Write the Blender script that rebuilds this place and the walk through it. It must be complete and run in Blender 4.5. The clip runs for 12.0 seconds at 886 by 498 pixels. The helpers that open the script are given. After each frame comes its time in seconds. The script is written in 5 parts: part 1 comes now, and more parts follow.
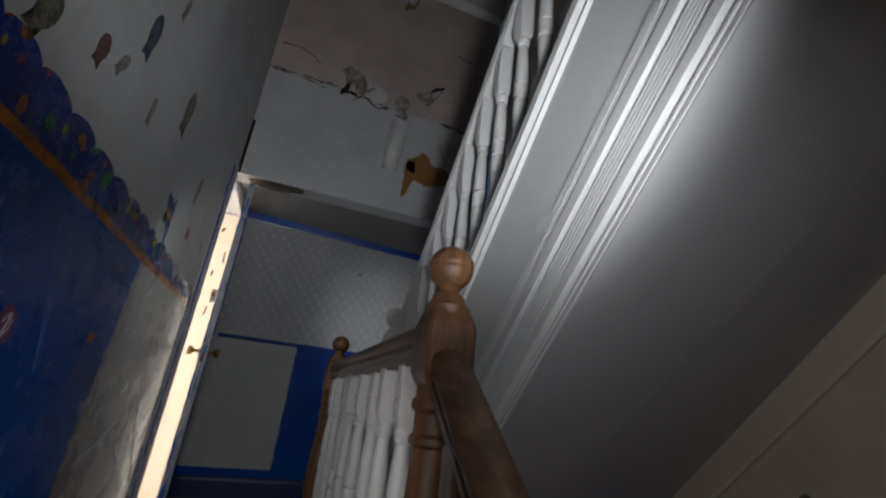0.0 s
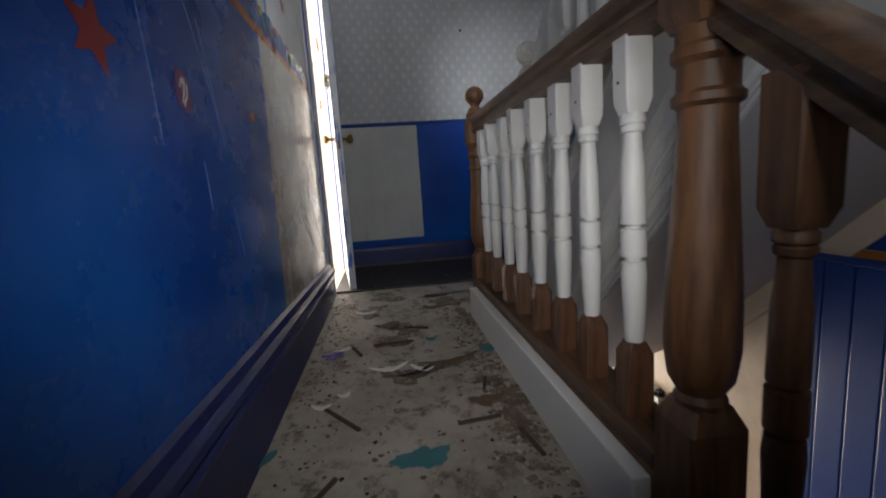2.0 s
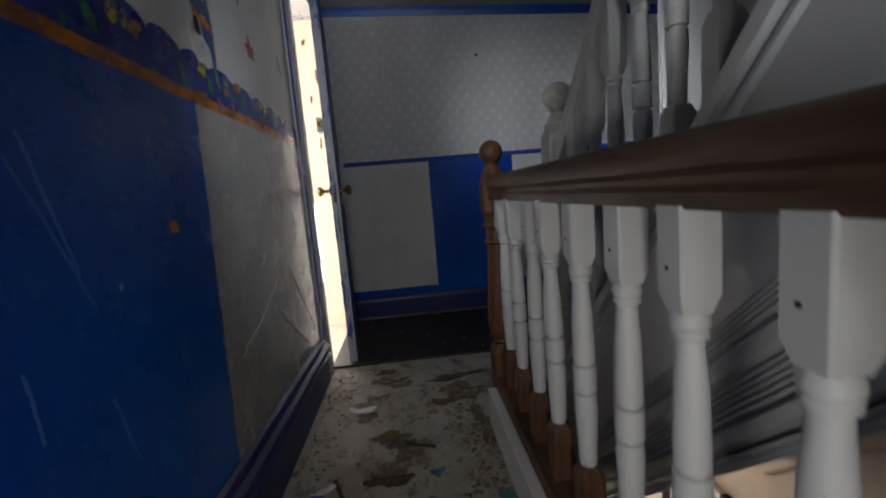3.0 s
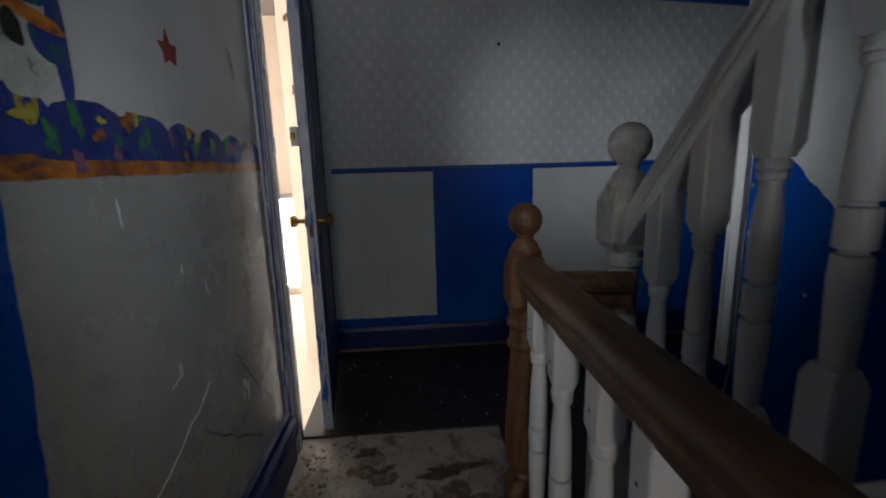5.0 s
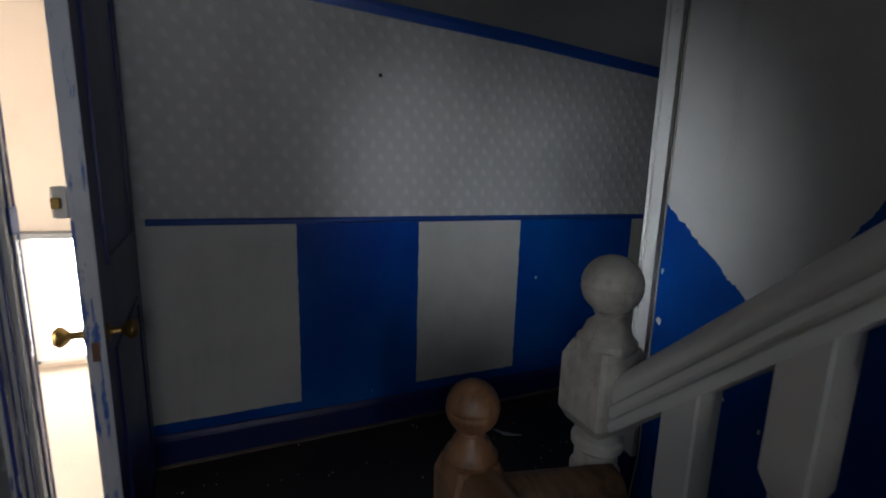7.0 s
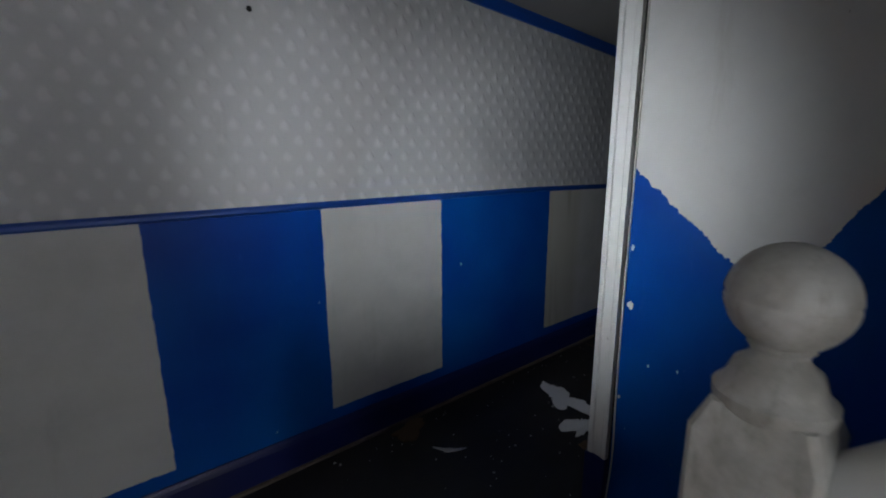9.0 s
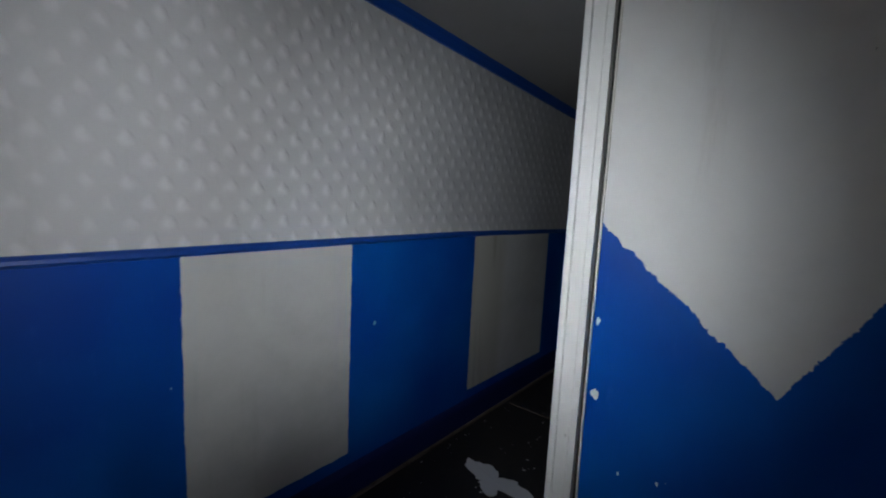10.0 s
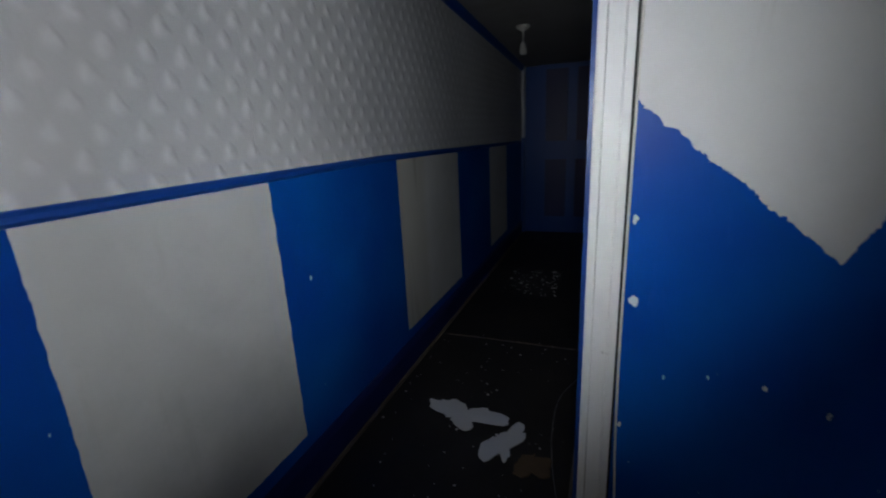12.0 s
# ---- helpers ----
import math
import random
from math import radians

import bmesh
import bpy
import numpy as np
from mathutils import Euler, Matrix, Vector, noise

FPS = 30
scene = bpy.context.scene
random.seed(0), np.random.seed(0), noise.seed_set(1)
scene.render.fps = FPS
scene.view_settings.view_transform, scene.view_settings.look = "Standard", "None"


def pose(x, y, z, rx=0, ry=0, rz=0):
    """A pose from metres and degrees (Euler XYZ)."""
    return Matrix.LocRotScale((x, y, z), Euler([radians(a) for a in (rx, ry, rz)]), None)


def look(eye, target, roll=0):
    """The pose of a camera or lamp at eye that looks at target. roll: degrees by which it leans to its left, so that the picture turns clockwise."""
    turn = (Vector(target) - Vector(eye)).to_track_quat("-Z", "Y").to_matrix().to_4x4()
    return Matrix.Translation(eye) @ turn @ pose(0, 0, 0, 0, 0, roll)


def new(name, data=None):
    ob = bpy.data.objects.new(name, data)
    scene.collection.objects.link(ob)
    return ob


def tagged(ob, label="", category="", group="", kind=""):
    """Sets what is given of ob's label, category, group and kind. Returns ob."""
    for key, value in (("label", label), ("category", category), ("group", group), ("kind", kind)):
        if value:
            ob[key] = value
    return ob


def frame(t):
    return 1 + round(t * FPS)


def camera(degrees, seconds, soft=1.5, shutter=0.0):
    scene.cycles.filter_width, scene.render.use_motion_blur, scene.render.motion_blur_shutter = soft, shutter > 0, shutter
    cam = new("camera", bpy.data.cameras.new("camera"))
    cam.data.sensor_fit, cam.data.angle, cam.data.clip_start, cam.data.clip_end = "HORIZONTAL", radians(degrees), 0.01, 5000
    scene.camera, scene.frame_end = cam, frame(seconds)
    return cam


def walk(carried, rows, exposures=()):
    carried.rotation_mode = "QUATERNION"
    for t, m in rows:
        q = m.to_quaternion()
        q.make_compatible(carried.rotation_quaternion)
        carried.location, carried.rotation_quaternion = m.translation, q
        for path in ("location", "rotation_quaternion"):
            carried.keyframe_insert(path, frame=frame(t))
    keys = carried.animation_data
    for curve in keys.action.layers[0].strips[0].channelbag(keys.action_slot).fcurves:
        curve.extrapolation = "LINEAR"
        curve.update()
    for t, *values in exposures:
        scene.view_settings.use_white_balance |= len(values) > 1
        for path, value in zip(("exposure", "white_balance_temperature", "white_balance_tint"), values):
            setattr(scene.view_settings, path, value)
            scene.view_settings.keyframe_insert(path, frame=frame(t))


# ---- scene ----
cam = camera(91.7, 12.0, soft=2.0, shutter=0.4)
PATH = [  # seconds, eye, target, lean
    (0, (0.517, -3.748, 0.764), (1.125, -1.973, 1.458), 6.4),
    (0.5, (0.493, -3.74, 0.807), (1.176, -2.044, 1.619), 9.7),
    (1, (0.443, -3.735, 0.733), (0.981, -1.833, 1.041), 4.9),
    (1.5, (0.378, -3.614, 0.615), (0.558, -1.639, 0.355), -3.8),
    (2, (0.364, -3.539, 0.623), (0.607, -1.576, 0.326), -3.8),
    (2.5, (0.434, -3.329, 0.739), (0.548, -1.346, 0.502), -5.6),
    (4.5, (0.523, -2.723, 1.111), (0.81, -0.781, 0.725), -0.3),
    (5, (0.519, -2.596, 1.144), (0.656, -0.638, 0.757), -1.6),
    (5.5, (0.453, -2.367, 1.204), (0.819, -0.418, 0.947), -3.3),
    (6, (0.426, -2.261, 1.326), (0.965, -0.367, 0.978), -3.9),
    (6.5, (0.473, -2.2, 1.358), (1.14, -0.348, 1.001), 0.0),
    (8.5, (0.535, -1.772, 1.326), (1.603, -0.13, 0.922), -1.1),
    (9, (0.565, -1.666, 1.307), (1.784, -0.135, 0.891), -0.3),
    (9.5, (0.722, -1.455, 1.287), (2.062, -0.003, 0.981), -0.7),
    (10, (0.794, -1.365, 1.321), (2.327, -0.105, 1.071), 2.8),
    (10.5, (0.774, -1.199, 1.281), (2.478, -0.224, 0.896), -0.5),
    (11, (0.793, -0.995, 1.193), (2.628, -0.37, 0.702), 0.8),
    (11.5, (0.819, -0.918, 1.191), (2.682, -0.442, 0.641), -2.9),
    (12, (0.858, -0.956, 1.234), (2.651, -0.249, 0.698), -2.8),
]
walk(cam, [(t, look(eye, to, lean)) for t, eye, to, lean in PATH], exposures=[(0.0, -1.41), (1.0, -1.25), (1.5, -0.58), (2.0, -0.5), (2.5, -0.85), (4.5, -1.35), (5.0, -1.45), (6.0, -1.8), (6.5, -1.72), (8.5, -0.5), (9.5, -0.48), (10.0, -0.36), (11.0, -0.42), (12.0, -0.42)])

# ---- world and light ----
world = bpy.data.worlds.new("world")
scene.world = world
world.use_nodes = True
sky = world.node_tree.nodes.new("ShaderNodeTexSky")
sky.sky_type, sky.sun_disc = "NISHITA", False
sky.sun_elevation, sky.sun_rotation = radians(35), radians(200)
world.node_tree.links.new(sky.outputs[0], world.node_tree.nodes["Background"].inputs[0])
world.node_tree.nodes["Background"].inputs[1].default_value = 0.08


def daylight_lamp(name, at, to, wide, high, watts, colour):
    """Daylight from an area lamp, set in an opening where there is one."""
    lamp = bpy.data.lights.new(name, "AREA")
    lamp.shape, lamp.size, lamp.size_y, lamp.energy, lamp.color = "RECTANGLE", wide, high, watts, colour
    ob = new(name, lamp)
    ob.matrix_world = look(at, to)
    return ob


def torch_standin(name, at, to, watts, cone, colour=(0.94, 0.95, 1.0)):
    """Added spot lamp with no body, fixed on the way; stands in for the walker's moving light."""
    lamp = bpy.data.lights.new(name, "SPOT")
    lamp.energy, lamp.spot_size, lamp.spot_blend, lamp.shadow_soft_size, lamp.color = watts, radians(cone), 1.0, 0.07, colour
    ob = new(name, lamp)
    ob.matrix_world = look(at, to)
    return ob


# No window behind this one: added inside the room to brighten jamb and gap.
daylight_lamp("daylight_fill_room", (-2.55, -1.3, 1.2), (0.0, -0.1, 0.6), 1.2, 1.3, 620, (1.0, 0.97, 0.93))
daylight_lamp("daylight_hall", (0.6, 0.96, -1.4), (0.9, -3, -1.2), 1.0, 1.7, 120, (1.0, 0.93, 0.84))
daylight_lamp("daylight_side_door", (1.99, -1.0, -1.5), (0, -1.0, -1.4), 0.75, 1.7, 14, (1.0, 0.96, 0.9))
# Six added spots, no fixture at any of them, replace one carried light.
torch_standin("torch_standin_raised", (0.64, -3.86, 0.78), (0.63, -2.58, 1.83), 195, 72, (0.91, 0.94, 1.0))
torch_standin("torch_standin_steps", (0.60, -3.70, 0.95), (1.76, -2.83, 0.75), 16, 105, (0.91, 0.94, 1.0))
torch_standin("torch_standin_stair", (0.36, -3.60, 0.72), (0.40, -1.70, 0.42), 40, 85, (0.99, 0.97, 0.96))
torch_standin("torch_standin_landing", (0.44, -2.28, 1.36), (0.30, -0.95, 0.82), 24, 112, (0.88, 0.93, 1.0))
torch_standin("torch_standin_lobby", (0.72, -1.48, 1.36), (1.60, 0.0, 1.29), 56, 68, (0.89, 0.94, 1.0))
torch_standin("torch_standin_corridor", (0.82, -0.98, 1.27), (2.90, -0.36, 1.14), 45, 90, (0.86, 0.93, 1.0))


# ---- materials ----
class Nodes:
    """Short spelling for a material's node tree."""

    def __init__(self, name, rough=0.6, metal=0.0, spec=0.5):
        self.m = bpy.data.materials.new(name)
        self.m.use_nodes = True
        self.t = self.m.node_tree
        self.b = self.t.nodes["Principled BSDF"]
        self.b.inputs["Roughness"].default_value = rough
        self.b.inputs["Metallic"].default_value = metal
        self.b.inputs["Specular IOR Level"].default_value = spec
        self.co = self.t.nodes.new("ShaderNodeTexCoord").outputs["Object"]
        self.xyz = None

    def link(self, value, socket):
        if isinstance(value, bpy.types.NodeSocket):
            self.t.links.new(value, socket)
        elif isinstance(value, tuple):
            socket.default_value = (*value, 1) if len(value) == 3 and len(socket.default_value) == 4 else value
        else:
            socket.default_value = value

    def math(self, op, a, b=0.0, c=0.0):
        n = self.t.nodes.new("ShaderNodeMath")
        n.operation = op
        for i, v in enumerate((a, b, c)):
            self.link(v, n.inputs[i])
        return n.outputs[0]

    def axis(self, i):
        if self.xyz is None:
            self.xyz = self.t.nodes.new("ShaderNodeSeparateXYZ")
            self.t.links.new(self.co, self.xyz.inputs[0])
        return self.xyz.outputs[i]

    def noise(self, scale, detail=4.0, rough=0.6, stretch=None, out=0):
        n = self.t.nodes.new("ShaderNodeTexNoise")
        n.inputs["Scale"].default_value, n.inputs["Detail"].default_value, n.inputs["Roughness"].default_value = scale, detail, rough
        co = self.co
        if stretch:
            mp = self.t.nodes.new("ShaderNodeMapping")
            mp.inputs["Scale"].default_value = stretch
            self.t.links.new(co, mp.inputs[0])
            co = mp.outputs[0]
        self.t.links.new(co, n.inputs["Vector"])
        return n.outputs[out]

    def voronoi(self, scale, out="Distance", stretch=None):
        n = self.t.nodes.new("ShaderNodeTexVoronoi")
        n.inputs["Scale"].default_value = scale
        co = self.co
        if stretch:
            mp = self.t.nodes.new("ShaderNodeMapping")
            mp.inputs["Scale"].default_value = stretch
            self.t.links.new(co, mp.inputs[0])
            co = mp.outputs[0]
        self.t.links.new(co, n.inputs["Vector"])
        return n.outputs[out]

    def step(self, v, lo, hi):
        n = self.t.nodes.new("ShaderNodeMapRange")
        n.interpolation_type = "SMOOTHSTEP"
        self.link(v, n.inputs[0])
        n.inputs[1].default_value, n.inputs[2].default_value = lo, hi
        return n.outputs[0]

    def mix(self, f, a, b):
        n = self.t.nodes.new("ShaderNodeMix")
        n.data_type = "RGBA"
        self.link(f, n.inputs[0])
        self.link(a, n.inputs[6])
        self.link(b, n.inputs[7])
        return n.outputs[2]

    def bump(self, height, strength=0.3, distance=0.01, normal=None):
        n = self.t.nodes.new("ShaderNodeBump")
        n.inputs["Strength"].default_value, n.inputs["Distance"].default_value = strength, distance
        self.link(height, n.inputs["Height"])
        if normal is not None:
            self.t.links.new(normal, n.inputs["Normal"])
        return n.outputs[0]

    def done(self, colour, normal=None, rough=None):
        self.link(colour, self.b.inputs["Base Color"])
        if normal is not None:
            self.t.links.new(normal, self.b.inputs["Normal"])
        if rough is not None:
            self.link(rough, self.b.inputs["Roughness"])
        return self.m


def painted(name, colour, dirt=(0.2, 0.18, 0.15), rough=0.45, amount=0.5, grain=60, wave=0.15):
    """Brushed paint with grime and small chips."""
    n = Nodes(name, rough)
    big = n.noise(2.2, 5, 0.65)
    fine = n.noise(grain, 3, 0.6)
    f = n.math("MULTIPLY", n.step(big, 0.5, 0.85), amount)
    spot = n.math("MULTIPLY", n.step(n.noise(17, 6, 0.7), 0.66, 0.74), amount)
    base = n.mix(f, colour, tuple(0.62 * c + 0.38 * d for c, d in zip(colour, dirt)))
    base = n.mix(spot, base, dirt)
    return n.done(base, n.bump(fine, wave, 0.004), n.math("MULTIPLY_ADD", big, 0.25, rough - 0.1))


def wood(name, dark, light, rough=0.4, stretch=(14, 14, 1.5)):
    n = Nodes(name, rough)
    g = n.noise(3.0, 7, 0.65, stretch)
    big = n.noise(4.0, 3)
    c = n.mix(n.step(g, 0.3, 0.7), dark, light)
    c = n.mix(n.math("MULTIPLY", n.step(big, 0.5, 0.75), 0.5), c, tuple(0.5 * v for v in dark))
    return n.done(c, n.bump(g, 0.2, 0.003), n.math("MULTIPLY_ADD", big, 0.3, rough - 0.1))


BLUE, DEEP = (0.002, 0.096, 0.40), (0.002, 0.036, 0.26)
PALE = (0.52, 0.52, 0.50)


def blue_paint(n):
    """Uneven gloss blue: brush marks, rubs, tiny white flecks."""
    c = n.mix(n.step(n.noise(1.6, 4, 0.5), 0.2, 0.85), DEEP, BLUE)
    c = n.mix(n.math("MULTIPLY", n.step(n.noise(26, 4, 0.7, (1, 1, 0.25)), 0.55, 0.8), 0.25), c, (0.03, 0.10, 0.45))
    return n.mix(n.step(n.noise(38, 2, 0.5, (1, 1, 0.6)), 0.765, 0.785), c, (0.45, 0.5, 0.6))


def white_paint(n, tone=PALE):
    c = n.mix(n.step(n.noise(1.3, 6, 0.65), 0.4, 0.75), tone, tuple(0.78 * v for v in tone))
    c = n.mix(n.math("MULTIPLY", n.step(n.noise(3.0, 6, 0.7, (3, 3, 0.4)), 0.55, 0.8), 0.35), c, (0.30, 0.28, 0.24))
    return n.mix(n.math("MULTIPLY", n.step(n.noise(31, 4, 0.7), 0.72, 0.77), 0.6), c, (0.12, 0.11, 0.1))


def front_wall_material():
    """Embossed paper above the dado rail, hand-painted blue and white blocks below."""
    n = Nodes("striped_papered_wall", 0.5, 0.0, 0.13)
    x, z = n.axis(0), n.axis(2)
    wob = n.math("MULTIPLY_ADD", n.noise(18, 4, 0.6), 0.016, -0.008)
    xs = n.math("ADD", x, wob)
    zs = n.math("ADD", z, wob)
    inside = None
    for lo, hi in ((0.0, 0.652), (1.26, 1.882), (2.733, 3.63), (4.45, 5.10)):
        one = n.math("MULTIPLY", n.math("GREATER_THAN", xs, lo), n.math("LESS_THAN", xs, hi))
        inside = one if inside is None else n.math("MAXIMUM", inside, one)
    inside = n.math("MULTIPLY", inside, n.math("GREATER_THAN", zs, 0.208))
    aged = n.step(n.math("MULTIPLY_ADD", n.noise(6, 3), 0.06, x), 3.03, 3.13)
    low = n.mix(inside, blue_paint(n), n.mix(n.math("MULTIPLY", n.math("GREATER_THAN", x, 2.6), n.math("SUBTRACT", 1.0, aged)), white_paint(n), n.mix(n.step(n.noise(7, 3, 0.6, (1, 1, 0.08)), 0.42, 0.62), (0.44, 0.43, 0.38), (0.30, 0.285, 0.24))))
    paper = white_paint(n, (0.55, 0.55, 0.55))
    sunk = n.math("MULTIPLY", n.math("MAXIMUM", n.math("SUBTRACT", x, 2.6), 0.0), 0.0197)
    up = n.math("GREATER_THAN", n.math("ADD", z, sunk), 1.118)
    drift = n.math("MULTIPLY_ADD", n.noise(13, 2), 0.030, -0.015)
    v = n.math("DIVIDE", n.math("ADD", z, drift), 0.056)
    row = n.math("FLOOR", v)
    u = n.math("ADD", n.math("DIVIDE", n.math("ADD", x, drift), 0.088), n.math("MULTIPLY", n.math("MODULO", row, 2.0), 0.5))
    fx = n.math("SUBTRACT", n.math("FRACT", u), 0.5)
    fz = n.math("SUBTRACT", n.math("FRACT", v), 0.5)
    wide = n.math("MULTIPLY_ADD", fz, -0.22, 0.27)
    d = n.math("SQRT", n.math("ADD", n.math("POWER", n.math("DIVIDE", fx, wide), 2.0), n.math("POWER", n.math("DIVIDE", fz, 0.50), 2.0)))
    lattice = n.math("MULTIPLY", n.math("COSINE", n.math("MULTIPLY", u, 2 * math.pi)), n.math("COSINE", n.math("MULTIPLY", fz, math.pi)))
    worn = n.step(n.noise(3.5, 3), 0.25, 0.6)
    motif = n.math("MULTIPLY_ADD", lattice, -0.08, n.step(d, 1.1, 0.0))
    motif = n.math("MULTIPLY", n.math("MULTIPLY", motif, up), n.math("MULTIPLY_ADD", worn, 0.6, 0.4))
    seam = n.math("MULTIPLY", n.math("LESS_THAN", n.math("ABSOLUTE", n.math("SUBTRACT", n.math("FRACT", n.math("DIVIDE", x, 0.53)), 0.5)), 0.003), up)
    h = n.math("ADD", motif, n.math("MULTIPLY", seam, -0.4))
    h = n.math("ADD", h, n.math("MULTIPLY", n.noise(45, 3), 0.14))
    h = n.math("ADD", h, n.math("MULTIPLY", n.noise(5, 3), 0.5))
    # Paper is coloured darker in the ground between the raised motifs.
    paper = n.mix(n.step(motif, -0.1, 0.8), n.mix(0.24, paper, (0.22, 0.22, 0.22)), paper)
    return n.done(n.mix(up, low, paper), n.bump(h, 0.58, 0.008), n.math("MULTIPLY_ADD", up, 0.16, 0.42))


def left_wall_material():
    """Gloss blue and bare pale dado, orange line, painted wave border, white above."""
    n = Nodes("painted_mural_wall", 0.3, 0.0, 0.35)
    y, z = n.axis(1), n.axis(2)
    wob = n.math("MULTIPLY_ADD", n.noise(9, 4, 0.6), 0.022, -0.011)
    ys, zs = n.math("ADD", y, wob), n.math("ADD", z, wob)
    blue = blue_paint(n)
    line = n.math("ABSOLUTE", n.math("SINE", n.math("MULTIPLY_ADD", y, math.pi / 0.14, n.math("MULTIPLY", n.noise(1.7, 2), 3.0))))
    hill = n.math("ADD", n.math("MULTIPLY_ADD", n.math("POWER", line, 0.55), 0.026, 1.173), n.math("MULTIPLY", y, -0.034))
    pale = n.mix(n.step(n.noise(1.8, 5, 0.55), 0.2, 0.9), (0.37, 0.365, 0.34), (0.24, 0.235, 0.215))
    pale = n.mix(n.math("MULTIPLY", n.step(n.noise(8, 3, 0.5), 0.60, 0.85), 0.6), pale, (0.14, 0.135, 0.12))
    low = n.mix(n.math("GREATER_THAN", n.math("ADD", ys, n.math("MULTIPLY", z, -0.06)), -2.075), blue, pale)
    border = n.mix(n.step(n.noise(5, 3), 0.4, 0.7), (0.008, 0.02, 0.16), (0.012, 0.04, 0.26))
    cell = n.voronoi(16, "Color", (1, 1, 0.6))
    sep = n.t.nodes.new("ShaderNodeSeparateColor")
    n.t.links.new(cell, sep.inputs[0])
    near = n.math("LESS_THAN", n.voronoi(16, "Distance", (1, 1, 0.6)), 0.30)
    for ch, lim, col in ((0, 0.72, (0.03, 0.22, 0.05)), (1, 0.74, (0.35, 0.10, 0.02)), (2, 0.80, (0.40, 0.34, 0.03))):
        border = n.mix(n.math("MULTIPLY", n.math("MULTIPLY", near, n.math("GREATER_THAN", sep.outputs[ch], lim)), n.step(n.noise(30, 4, 0.7), 0.36, 0.52)), border, col)
    border = n.mix(n.math("MULTIPLY", n.step(n.noise(26, 3, 0.6, (1, 1, 0.5)), 0.60, 0.68), 0.8), border, (0.02, 0.16, 0.05))
    border = n.mix(n.math("MULTIPLY", n.step(n.noise(19, 4, 0.6), 0.64, 0.70), 0.8), border, (0.30, 0.07, 0.03))
    border = n.mix(n.math("MULTIPLY", n.step(n.noise(60, 3, 0.6, (1, 1, 0.5)), 0.70, 0.75), 0.6), border, (0.35, 0.36, 0.45))
    white = white_paint(n, (0.50, 0.50, 0.49))
    orange = n.mix(n.step(n.noise(12, 5, 0.7), 0.38, 0.66), (0.48, 0.17, 0.012), (0.14, 0.045, 0.02))
    c = n.mix(n.math("GREATER_THAN", zs, 1.138), low, orange)
    c = n.mix(n.math("GREATER_THAN", zs, 1.166), c, border)
    above = n.math("GREATER_THAN", zs, hill)
    c = n.mix(above, c, white)
    h = n.math("ADD", n.math("MULTIPLY", n.noise(2.6, 4, 0.6), 2.0), n.math("MULTIPLY", n.noise(70, 3), 0.12))
    return n.done(c, n.bump(h, 0.35, 0.01), n.math("MULTIPLY_ADD", above, 0.3, n.math("MULTIPLY_ADD", n.noise(4, 5, 0.7), 0.3, 0.12)))


def right_wall_material():
    """White above, blue below a rough V-shaped edge."""
    n = Nodes("zigzag_painted_wall", 0.42, 0.0, 0.09)
    y, z = n.axis(1), n.axis(2)
    wob = n.math("MULTIPLY_ADD", n.noise(22, 6, 0.8), 0.06, -0.03)
    fall = n.math("MULTIPLY_ADD", y, 0.86, 2.133)
    rise = n.math("MULTIPLY_ADD", y, -1.75, -1.446)
    edge = n.math("ADD", n.math("MAXIMUM", fall, rise), wob)
    below = n.math("LESS_THAN", z, edge)
    c = n.mix(below, white_paint(n, (0.60, 0.60, 0.585)), blue_paint(n))
    stairs = n.math("MAXIMUM", n.math("MULTIPLY_ADD", y, -0.9, -1.698), -0.26)
    cream = n.mix(n.step(n.noise(3, 5, 0.65), 0.35, 0.75), (0.60, 0.50, 0.40), (0.46, 0.37, 0.28))
    c = n.mix(n.math("LESS_THAN", z, stairs), c, cream)
    h = n.math("ADD", n.math("MULTIPLY", n.noise(2.2, 3), 1.2), n.math("MULTIPLY", n.noise(80, 3), 0.1))
    return n.done(c, n.bump(h, 0.25, 0.008), n.math("MULTIPLY_ADD", below, -0.08, 0.45))


def upper_wall_material():
    """White paint to a torn edge, stained pinkish plaster above."""
    n = Nodes("peeling_upper_wall", 0.75)
    z = n.axis(2)
    edge = n.math("MULTIPLY_ADD", n.noise(3, 6, 0.7), 0.24, 2.88)
    up = n.math("GREATER_THAN", z, edge)
    plaster = n.mix(n.step(n.noise(2.5, 6, 0.65), 0.35, 0.7), (0.58, 0.49, 0.44), (0.46, 0.38, 0.335))
    c = n.mix(up, white_paint(n, (0.56, 0.56, 0.56)), plaster)
    rim = n.math("MULTIPLY", n.math("LESS_THAN", n.math("ABSOLUTE", n.math("SUBTRACT", z, edge)), 0.008), n.step(n.noise(4, 4), 0.42, 0.55))
    c = n.mix(rim, c, (0.12, 0.09, 0.07))
    h = n.math("ADD", n.math("MULTIPLY", up, -0.5), n.noise(9, 6, 0.6))
    return n.done(c, n.bump(h, 0.5, 0.012))


